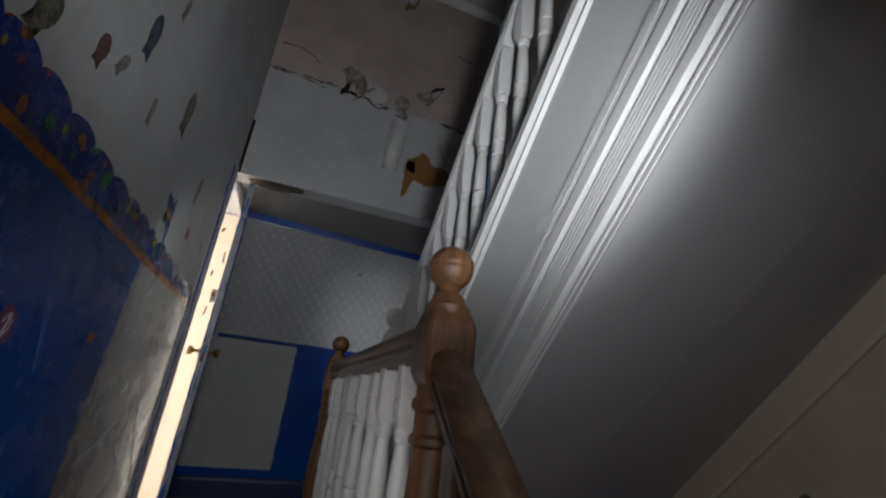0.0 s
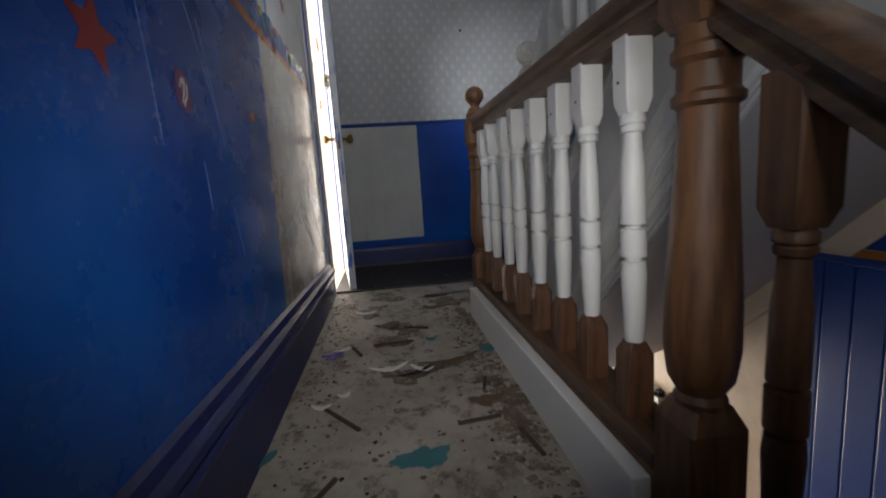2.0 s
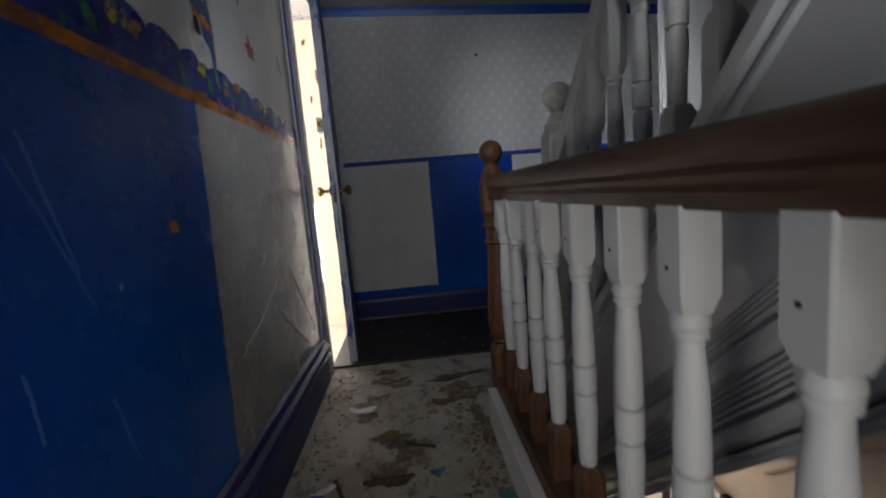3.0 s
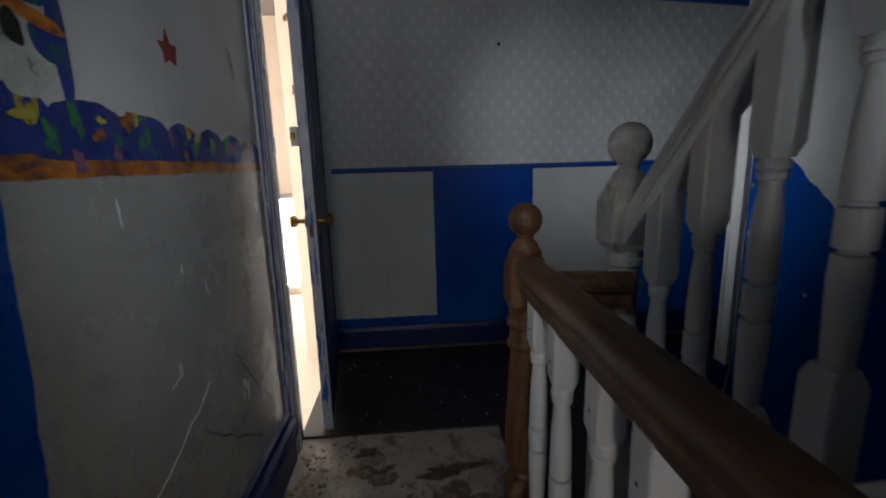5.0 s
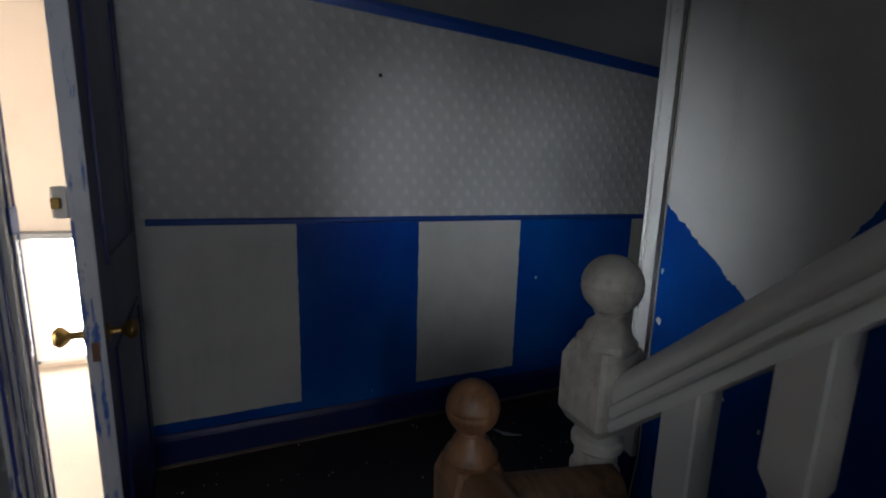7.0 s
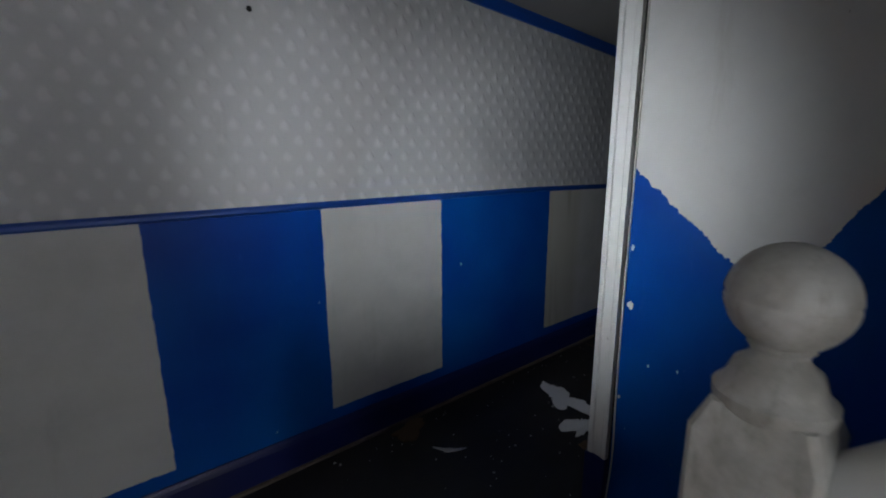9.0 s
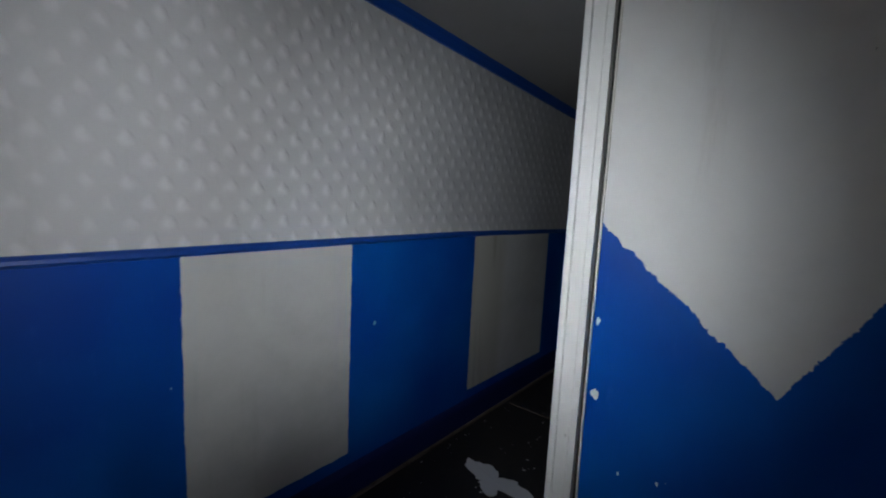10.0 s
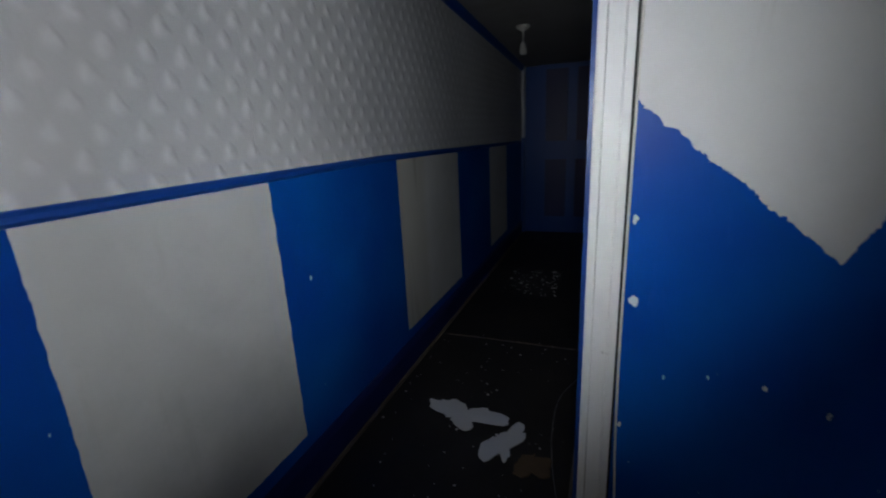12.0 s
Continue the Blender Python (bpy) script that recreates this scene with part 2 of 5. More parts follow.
def landing_floor_material():
    """Worn grey lino with dirt, damp stains and rubbed patches."""
    n = Nodes("dirty_grey_lino", 0.55)
    a, b, c2 = n.noise(3.2, 8, 0.7), n.noise(11, 7, 0.7), n.noise(60, 4, 0.7)
    c = n.mix(n.step(a, 0.35, 0.7), (0.42, 0.38, 0.33), (0.27, 0.235, 0.19))
    c = n.mix(n.step(b, 0.54, 0.66), c, (0.085, 0.068, 0.05))
    c = n.mix(n.math("MULTIPLY", n.step(n.noise(6, 8, 0.75, (1.6, 1, 1)), 0.52, 0.62), 0.75), c, (0.12, 0.095, 0.07))
    c = n.mix(n.math("MULTIPLY", n.step(n.noise(8.5, 7, 0.75), 0.60, 0.68), 0.7), c, (0.46, 0.45, 0.42))
    c = n.mix(n.math("MULTIPLY", n.step(c2, 0.6, 0.72), 0.5), c, (0.40, 0.38, 0.35))
    c = n.mix(n.step(n.noise(34, 5, 0.7), 0.70, 0.74), c, (0.035, 0.03, 0.025))
    h = n.math("ADD", n.math("MULTIPLY", b, 0.7), n.math("MULTIPLY", c2, 0.5))
    return n.done(c, n.bump(h, 0.6, 0.008), n.math("MULTIPLY_ADD", a, 0.3, 0.4))


def lobby_floor_material():
    n = Nodes("black_worn_floor", 0.6)
    a, b = n.noise(2.5, 6, 0.65), n.noise(40, 5, 0.7)
    c = n.mix(n.step(a, 0.35, 0.7), (0.014, 0.012, 0.012), (0.028, 0.024, 0.021))
    c = n.mix(n.step(b, 0.66, 0.74), c, (0.06, 0.052, 0.045))
    c = n.mix(n.step(n.noise(75, 2), 0.76, 0.79), c, (0.3, 0.29, 0.27))
    return n.done(c, n.bump(b, 0.4, 0.004))


FRONT, LEFT, RIGHT, UPPER = front_wall_material(), left_wall_material(), right_wall_material(), upper_wall_material()
LINO, BLACK_FLOOR = landing_floor_material(), lobby_floor_material()
WHITE = painted("chipped_white_gloss", (0.66, 0.66, 0.64), (0.13, 0.11, 0.09), 0.5, 0.7)


def grimy_gloss():
    """Old white gloss, greyed by handling, chipped to dark wood in places."""
    n = Nodes("grimy_white_gloss", 0.45)
    c = n.mix(n.step(n.noise(14, 5, 0.65), 0.35, 0.7), (0.60, 0.59, 0.55), (0.40, 0.385, 0.34))
    c = n.mix(n.math("MULTIPLY", n.step(n.noise(45, 4, 0.7, (1, 1, 0.3)), 0.5, 0.75), 0.5), c, (0.20, 0.18, 0.14))
    c = n.mix(n.step(n.noise(23, 5, 0.7), 0.70, 0.73), c, (0.05, 0.04, 0.03))
    return n.done(c, n.bump(n.noise(60, 4), 0.3, 0.003))


NEWEL_WHITE = grimy_gloss()
TRIM_BLUE = painted("blue_gloss_trim", (0.004, 0.050, 0.26), (0.02, 0.02, 0.05), 0.35, 0.6)
SKIRT_BLUE = painted("scuffed_blue_skirting", (0.008, 0.015, 0.10), (0.05, 0.045, 0.045), 0.38, 0.9)
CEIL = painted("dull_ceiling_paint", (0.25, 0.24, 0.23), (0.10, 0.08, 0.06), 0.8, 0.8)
SOFFIT = painted("grey_soffit_plaster", (0.48, 0.48, 0.48), (0.22, 0.2, 0.18), 0.7, 0.6)
CREAM = painted("cream_hall_paint", (0.60, 0.50, 0.40), (0.3, 0.22, 0.15), 0.6, 0.6)
OAK = wood("stained_handrail_wood", (0.059, 0.026, 0.011), (0.178, 0.083, 0.036), 0.48)
RAIL_WOOD = wood("stained_rail_wood", (0.048, 0.022, 0.010), (0.14, 0.075, 0.038), 0.5, (14, 1.5, 14))
BARE = wood("bare_brown_foot", (0.055, 0.022, 0.010), (0.15, 0.065, 0.028), 0.5)
STEP_WOOD = wood("dusty_stair_boards", (0.06, 0.045, 0.035), (0.16, 0.13, 0.10), 0.7, (2, 14, 14))
BRASS = painted("tarnished_brass", (0.26, 0.16, 0.05), (0.1, 0.06, 0.02), 0.35, 0.6)
BRASS.node_tree.nodes["Principled BSDF"].inputs["Metallic"].default_value = 0.9
FLAKE = painted("white_paint_flake", (0.66, 0.66, 0.64), (0.3, 0.28, 0.25), 0.6, 0.5)
PALE_GRIT = painted("dusty_pale_grit", (0.40, 0.38, 0.34), (0.2, 0.18, 0.15), 0.8, 0.8)
BROWN = painted("brown_stained_scrap", (0.13, 0.085, 0.045), (0.035, 0.025, 0.016), 0.8, 1.0)


def mural_paint(name, a, b, e, scale):
    """Hand-daubed paint in three colours that run into one another."""
    n = Nodes(name, 0.45)
    c = n.mix(n.step(n.noise(scale, 4, 0.6), 0.44, 0.54), a, b)
    c = n.mix(n.step(n.noise(scale * 1.7, 5, 0.65), 0.58, 0.64), c, e)
    return n.done(c, n.bump(n.noise(90, 4), 0.4, 0.004))


def torn_backing():
    """Brown backing left where the lino tore off, rubbed through to grey."""
    n = Nodes("torn_lino_backing", 0.8)
    c = n.mix(n.step(n.noise(14, 6, 0.7), 0.35, 0.65), (0.10, 0.068, 0.04), (0.19, 0.15, 0.11))
    c = n.mix(n.step(n.noise(30, 5, 0.7), 0.52, 0.60), c, (0.29, 0.26, 0.22))
    c = n.mix(n.step(n.noise(42, 5, 0.7), 0.60, 0.68), c, (0.035, 0.027, 0.02))
    return n.done(c, n.bump(n.noise(60, 5, 0.7), 0.7, 0.006))


BACKING = torn_backing()
SPLINTER = wood("grey_brown_splinter", (0.03, 0.02, 0.012), (0.10, 0.065, 0.04), 0.8, (1.5, 14, 14))
TORN_PAPER = mural_paint("torn_stained_paper", (0.42, 0.40, 0.37), (0.28, 0.24, 0.19), (0.12, 0.08, 0.05), 16)
DAMP = mural_paint("damp_brown_stain", (0.10, 0.075, 0.05), (0.05, 0.035, 0.025), (0.16, 0.13, 0.10), 14)
RUST = painted("rust_brown_stain", (0.27, 0.145, 0.04), (0.08, 0.045, 0.02), 0.8, 1.0)
TEAL = painted("teal_scrap", (0.045, 0.17, 0.19), (0.05, 0.08, 0.08), 0.6, 0.7)
PURPLE = painted("purple_scrap", (0.10, 0.08, 0.34), (0.3, 0.3, 0.35), 0.5, 0.6)
RED = painted("faded_red_sticker", (0.20, 0.018, 0.018), (0.3, 0.2, 0.2), 0.4, 0.8)
PINK = painted("pink_scratched_sticker", (0.12, 0.03, 0.11), (0.5, 0.5, 0.55), 0.4, 1.0)
ORANGE = painted("orange_transfer", (0.40, 0.16, 0.03), (0.2, 0.08, 0.02), 0.5, 0.7)
SCRATCH = painted("scratched_through_paint", (0.06, 0.16, 0.42), (0.3, 0.35, 0.45), 0.5, 0.8)


FISH_BLUE = mural_paint("faded_blue_transfer", (0.09, 0.11, 0.15), (0.035, 0.045, 0.075), (0.20, 0.20, 0.19), 34)
FISH_GREEN = mural_paint("faded_green_transfer", (0.17, 0.16, 0.10), (0.075, 0.07, 0.045), (0.24, 0.23, 0.19), 34)
FISH_GREY = mural_paint("faded_grey_transfer", (0.24, 0.235, 0.225), (0.15, 0.145, 0.13), (0.30, 0.29, 0.28), 40)
FISH_RED = mural_paint("faded_red_transfer", (0.10, 0.085, 0.07), (0.17, 0.05, 0.045), (0.05, 0.045, 0.04), 60)
DAUB_GREEN = mural_paint("daubed_green_paint", (0.02, 0.17, 0.03), (0.015, 0.10, 0.06), (0.01, 0.03, 0.16), 40)
DAUB_BROWN = mural_paint("daubed_brown_paint", (0.26, 0.10, 0.015), (0.13, 0.045, 0.02), (0.05, 0.02, 0.06), 50)
DAUB_PINK = mural_paint("daubed_pink_paint", (0.20, 0.07, 0.10), (0.12, 0.05, 0.16), (0.30, 0.24, 0.24), 60)
YELLOW_PAINT = painted("yellow_paint", (0.38, 0.34, 0.04))
DAUB_BLUE = mural_paint("daubed_blue_paint", (0.008, 0.022, 0.22), (0.01, 0.05, 0.14), (0.02, 0.15, 0.05), 22)
DAUB_WHITE = mural_paint("daubed_white_paint", (0.50, 0.50, 0.46), (0.40, 0.42, 0.38), (0.10, 0.20, 0.09), 14)
DAUB_ORANGE = mural_paint("daubed_orange_paint", (0.48, 0.18, 0.015), (0.36, 0.10, 0.015), (0.14, 0.05, 0.02), 24)

GLOW = Nodes("bright_daylight_outside")
GLOW.b.inputs["Emission Color"].default_value = (1.0, 0.98, 0.95, 1)
GLOW.b.inputs["Emission Strength"].default_value = 25.0
GLOW = GLOW.m
DARK = painted("black_void", (0.01, 0.01, 0.01), (0.02, 0.02, 0.02), 0.8, 0.5)
PLASTIC = painted("yellowed_white_plastic", (0.6, 0.58, 0.52), (0.3, 0.28, 0.22), 0.4, 0.5)
GREY_BOARD = painted("grey_door_board", (0.22, 0.23, 0.24), (0.1, 0.1, 0.1), 0.6, 0.6)


# ---- mesh helpers ----
def part(name, bm, material, parent=None, label="", smooth=False):
    """Links a bmesh as one mesh object, under its thing if one is given."""
    me = bpy.data.meshes.new(name)
    bmesh.ops.recalc_face_normals(bm, faces=bm.faces)
    bm.to_mesh(me)
    bm.free()
    me.materials.append(material)
    if smooth:
        me.shade_smooth()
        me.set_sharp_from_angle(angle=radians(38))
    ob = new(name, me)
    ob.parent = parent
    if label:
        ob["label"] = label
    return ob


def again(ob, m, parent):
    """Another part on the same mesh."""
    o = new(ob.name, ob.data)
    o.parent = parent
    o.matrix_basis = m
    return o


def thing(name, at, label, category, group=""):
    ob = new(name)
    ob.location = at
    ob.empty_display_size = 0.1
    return tagged(ob, label, category, group)


def structure(ob, label="", category=""):
    return tagged(ob, label, category, "", "structure")


def add_box(bm, a, b, bevel=0.0):
    made = bmesh.ops.create_cube(bm, size=1)["verts"]
    for v in made:
        v.co = Vector([a[i] + (v.co[i] + 0.5) * (b[i] - a[i]) for i in range(3)])
    if bevel:
        edges = list({e for v in made for e in v.link_edges})
        bmesh.ops.bevel(bm, geom=edges, offset=bevel, segments=2, affect="EDGES", profile=0.6)
    return bm


def box(a, b, bevel=0.0):
    return add_box(bmesh.new(), a, b, bevel)


def add_lathe(bm, profile, seg=20, x=0.0, y=0.0):
    """A turned shape from (radius, height) pairs, closed at both ends."""
    rings = []
    for r, z in profile:
        rings.append([bm.verts.new((x + r * math.cos(2 * math.pi * i / seg), y + r * math.sin(2 * math.pi * i / seg), z)) for i in range(seg)])
    for a, b in zip(rings, rings[1:]):
        for i in range(seg):
            bm.faces.new((a[i], a[(i + 1) % seg], b[(i + 1) % seg], b[i]))
    bm.faces.new(rings[0][::-1])
    bm.faces.new(rings[-1])
    return bm


def add_block(bm, half, z0, z1, cham_low=0.0, cham_high=0.0, neck=0.6):
    """A square block whose ends are cut back to a narrower neck."""
    levels = []
    if cham_low:
        levels.append((half * neck, z0))
    levels.append((half, z0 + cham_low))
    levels.append((half, z1 - cham_high))
    if cham_high:
        levels.append((half * neck, z1))
    c = half * 0.12
    rings = []
    for h, z in levels:
        k = min(c, h * 0.3)
        pts = ((h, h - k), (h - k, h), (k - h, h), (-h, h - k), (-h, k - h), (k - h, -h), (h - k, -h), (h, k - h))
        rings.append([bm.verts.new((px, py, z)) for px, py in pts])
    for a, b in zip(rings, rings[1:]):
        for i in range(8):
            bm.faces.new((a[i], a[(i + 1) % 8], b[(i + 1) % 8], b[i]))
    bm.faces.new(rings[0][::-1])
    bm.faces.new(rings[-1])
    return bm


def ball(r, z, seg=24, rings=14, flat=1.0):
    """A turned ball with the faint line left by the lathe."""
    out = []
    for i in range(rings + 1):
        a = -math.pi / 2 + math.pi * i / rings
        out.append((max(0.002, r * math.cos(a)), z + flat * r * math.sin(a)))
    mid = rings // 2
    out[mid:mid + 1] = [(r, z - 0.004), (r * 0.975, z - 0.0015), (r * 0.975, z + 0.0015), (r, z + 0.004)]
    return add_lathe(bmesh.new(), out, seg)


def sweep(profile, p0, p1, side=None):
    """A moulding: the profile (across, up) drawn from p0 to p1, ends cut upright."""
    bm = bmesh.new()
    p0, p1 = Vector(p0), Vector(p1)
    d = (p1 - p0).normalized()
    s = Vector(side) if side else d.cross(Vector((0, 0, 1))).normalized()
    rings = []
    for p in (p0, p1):
        rings.append([bm.verts.new(p + s * a + Vector((0, 0, 1)) * b) for a, b in profile])
    k = len(profile)
    for i in range(k):
        bm.faces.new((rings[0][i], rings[0][(i + 1) % k], rings[1][(i + 1) % k], rings[1][i]))
    bm.faces.new(rings[0][::-1])
    bm.faces.new(rings[1])
    return bm


def wall_with_holes(axis, at, thick, lo, hi, holes=()):
    """A wall slab across one axis, cut into blocks round its openings. lo, hi: (along, height)."""
    bm = bmesh.new()
    us = sorted({lo[0], hi[0], *[h[0] for h in holes], *[h[1] for h in holes]})
    vs = sorted({lo[1], hi[1], *[h[2] for h in holes], *[h[3] for h in holes]})
    solid = lambda i, j: not any(h[0] <= us[i] < h[1] and h[2] <= vs[j] < h[3] for h in holes)
    verts = {}

    def vert(u, v, w):
        key = (round(u, 4), round(v, 4), w)
        if key not in verts:
            c = (w, u, v) if axis == "x" else (u, w, v)
            verts[key] = bm.verts.new(c)
        return verts[key]

    a, b = at, at + thick
    for i in range(len(us) - 1):
        for j in range(len(vs) - 1):
            if not solid(i, j):
                continue
            u0, u1, v0, v1 = us[i], us[i + 1], vs[j], vs[j + 1]
            for w in (a, b):
                bm.faces.new((vert(u0, v0, w), vert(u1, v0, w), vert(u1, v1, w), vert(u0, v1, w)))
            for di, dj, e0, e1 in ((-1, 0, (u0, v0), (u0, v1)), (1, 0, (u1, v0), (u1, v1)), (0, -1, (u0, v0), (u1, v0)), (0, 1, (u0, v1), (u1, v1))):
                ii, jj = i + di, j + dj
                if 0 <= ii < len(us) - 1 and 0 <= jj < len(vs) - 1 and solid(ii, jj):
                    continue
                bm.faces.new((vert(*e0, a), vert(*e1, a), vert(*e1, b), vert(*e0, b)))
    return bm


def ragged(radius_x, radius_y, thick, seed, points=22, rough=0.35, curl=0.0):
    """A torn flat scrap with an uneven outline, slightly curled."""
    rnd = random.Random(seed)
    bm = bmesh.new()
    ph = [rnd.uniform(0, 6.28) for _ in range(5)]
    low, high = [], []
    for i in range(points):
        a = 2 * math.pi * i / points
        r = 1 + rough * sum(math.sin((k + 2) * a + ph[k]) / (k + 1.6) for k in range(5)) * 0.7 + rnd.uniform(-1, 1) * rough * 0.22
        x, y = radius_x * r * math.cos(a), radius_y * r * math.sin(a)
        z = curl * ((x / radius_x) ** 2 - 0.3 * (y / radius_y)) + rnd.uniform(0, curl * 0.3)
        low.append(bm.verts.new((x, y, max(0, z))))
        high.append(bm.verts.new((x, y, max(0, z) + thick)))
    cl, ch = bm.verts.new((0, 0, 0)), bm.verts.new((0, 0, thick))
    for i in range(points):
        j = (i + 1) % points
        bm.faces.new((low[i], low[j], high[j], high[i]))
        bm.faces.new((high[i], high[j], ch))
        bm.faces.new((low[j], low[i], cl))
    return bm


def outline(points, thick):
    """A flat cut-out from a closed outline in its own plane."""
    bm = bmesh.new()
    low = [bm.verts.new((x, y, 0)) for x, y in points]
    high = [bm.verts.new((x, y, thick)) for x, y in points]
    for i in range(len(points)):
        j = (i + 1) % len(points)
        bm.faces.new((low[i], low[j], high[j], high[i]))
    bmesh.ops.triangulate(bm, faces=[bm.faces.new(high), bm.faces.new(low[::-1])])
    return bm


# ---- setting: floors, walls, ceilings ----
floor = structure(part("floor_landing", box((0.0, -3.05, -0.22), (0.86, -0.88, 0.0)), LINO), "dirty grey lino floor with torn brown patches", "floor")
floor_lobby = structure(part("floor_lobby", box((0.0, -0.88, -0.22), (6.4, 0.6, 0.0)), BLACK_FLOOR), "black worn floor scattered with white specks", "floor")
structure(part("floor_lobby_edge", box((0.86, -1.66, -0.22), (1.84, -0.88, 0.0)), BLACK_FLOOR), "black worn floor beside the stair foot", "floor")
structure(part("threshold_strip", box((0.0, -0.90, 0.0), (0.86, -0.865, 0.012), 0.004), BLACK_FLOOR), "dark floor edging strip between lino and black floor", "trim")

wall_left = structure(part("wall_left", wall_with_holes("x", -0.15, 0.15, (-5.6, -2.7), (0.15, 5.2), [(-0.955, -0.075, -0.06, 2.08)]), LEFT), "mural wall, blue dado, wave border and white above", "wall")
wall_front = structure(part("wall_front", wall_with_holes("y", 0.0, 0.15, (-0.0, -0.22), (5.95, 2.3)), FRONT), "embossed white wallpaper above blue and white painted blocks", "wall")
wall_right = structure(part("wall_right", wall_with_holes("x", 1.84, 0.15, (-5.6, -2.7), (-0.93, 5.2), [(-1.38, -0.96, -2.6, -0.66)]), RIGHT), "white wall over blue with a rough zigzag edge", "wall")
structure(part("wall_upper", wall_with_holes("y", -0.85, 0.15, (0.0, 2.10), (1.84, 5.2)), UPPER), "peeling white and pinkish plaster wall over the lobby", "wall")
structure(part("wall_corridor", wall_with_holes("y", -1.08, 0.15, (1.99, 0.0), (6.2, 2.3)), FRONT), "papered corridor wall with blue dado", "wall")
structure(part("wall_corridor_end", wall_with_holes("x", 5.95, 0.15, (-1.08, 0.0), (0.75, 2.3)), TRIM_BLUE), "dark blue end wall of the corridor", "wall")
structure(part("wall_behind", wall_with_holes("y", -5.6, 0.15, (0.0, -2.7), (1.84, 5.2)), CREAM), "plain wall behind the half landing", "wall")


def sagging(x0, x1, y0, y1, drop0, drop1, top):
    """A ceiling slab whose underside slopes along x."""
    bm = bmesh.new()
    vs = [bm.verts.new((x, y, z)) for x, d in ((x0, drop0), (x1, drop1)) for y in (y0, y1) for z in (d, top)]
    for f in ((0, 2, 6, 4), (1, 3, 7, 5), (0, 1, 3, 2), (4, 5, 7, 6), (0, 1, 5, 4), (2, 3, 7, 6)):
        bm.faces.new([vs[i] for i in f])
    return bm


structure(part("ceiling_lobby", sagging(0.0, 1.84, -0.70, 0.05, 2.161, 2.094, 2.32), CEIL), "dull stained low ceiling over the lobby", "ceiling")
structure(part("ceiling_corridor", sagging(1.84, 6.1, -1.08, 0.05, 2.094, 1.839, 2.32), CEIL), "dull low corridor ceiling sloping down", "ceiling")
structure(part("ceiling_stairwell", box((-0.15, -5.6, 5.2), (1.99, -0.7, 5.3)), CEIL), "dull white stairwell ceiling", "ceiling")


def trim(name, a, b, material, label, bevel=0.004):
    return structure(part(name, box(a, b, bevel), material), label, "trim")


# front wall: dado rail, ceiling trim, skirting with its floor bead
DADO = [(0.0, 0.0), (0.010, 0.002), (0.014, 0.010), (0.012, 0.020), (0.006, 0.028), (0.0, 0.030)]
structure(part("dado_rail", sweep(DADO, (0.06, 0.0, 1.105), (2.6, 0.0, 1.105), (0, -1, 0)), TRIM_BLUE), "thin blue-painted dado rail, chipped along its edge", "trim")
structure(part("dado_rail_corridor", sweep(DADO, (2.6, 0.0, 1.105), (5.85, 0.0, 1.041), (0, -1, 0)), TRIM_BLUE), "thin blue-painted dado rail, sinking towards the corridor's end", "trim")
CORNICE = [(0.0, 0.0), (0.012, 0.0), (0.026, 0.030), (0.030, 0.055), (0.0, 0.055)]
structure(part("ceiling_trim", sweep(CORNICE, (0.0, 0.0, 2.108), (1.84, 0.0, 2.041), (0, -1, 0)), TRIM_BLUE), "blue-painted ceiling trim", "trim")
structure(part("ceiling_trim_corridor", sweep(CORNICE, (1.84, 0.0, 2.041), (5.95, 0.0, 1.795), (0, -1, 0)), TRIM_BLUE), "blue-painted corridor ceiling trim", "trim")
SKIRT = [(0.0, 0.0), (0.016, 0.0), (0.016, 0.125), (0.012, 0.14), (0.006, 0.152), (0.0, 0.155)]
structure(part("skirting_front", sweep(SKIRT, (0.0, 0.0, 0.0), (5.85, 0.0, 0.0), (0, -1, 0)), SKIRT_BLUE), "scuffed blue skirting board", "baseboard")
structure(part("floor_bead", sweep([(0.0, 0.0), (0.012, 0.0), (0.010, 0.010), (0.0, 0.014)], (0.0, -0.016, 0.0), (5.85, -0.016, 0.0), (0, -1, 0)), STEP_WOOD), "worn bead along the skirting", "trim")
# left wall skirting, tall with a double moulding
LSK = [(0.0, 0.0), (0.022, 0.0), (0.022, 0.180), (0.034, 0.186), (0.036, 0.198), (0.027, 0.206), (0.029, 0.220), (0.040, 0.228), (0.038, 0.242), (0.022, 0.252), (0.014, 0.270), (0.0, 0.277)]
structure(part("skirting_left", sweep(LSK, (0.0, -3.30, 0.0), (0.0, -1.03, -0.062), (1, 0, 0)), SKIRT_BLUE), "tall moulded blue skirting, scuffed on its beads", "baseboard")

# door opening in the left wall
ARCH = [(0.0, 0.0), (0.024, 0.0), (0.024, 0.012), (0.017, 0.020), (0.019, 0.050), (0.013, 0.058), (0.013, 0.085), (0.006, 0.10), (0.0, 0.10)]


def upright_moulding(profile, x, y, z0, z1, sx=1, sy=1):
    bm = bmesh.new()
    low = [bm.verts.new((x + sx * a, y + sy * b, z0)) for a, b in profile]
    high = [bm.verts.new((x + sx * a, y + sy * b, z1)) for a, b in profile]
    k = len(profile)
    for i in range(k):
        bm.faces.new((low[i], low[(i + 1) % k], high[(i + 1) % k], high[i]))
    bm.faces.new(low[::-1])
    bm.faces.new(high)
    return bm


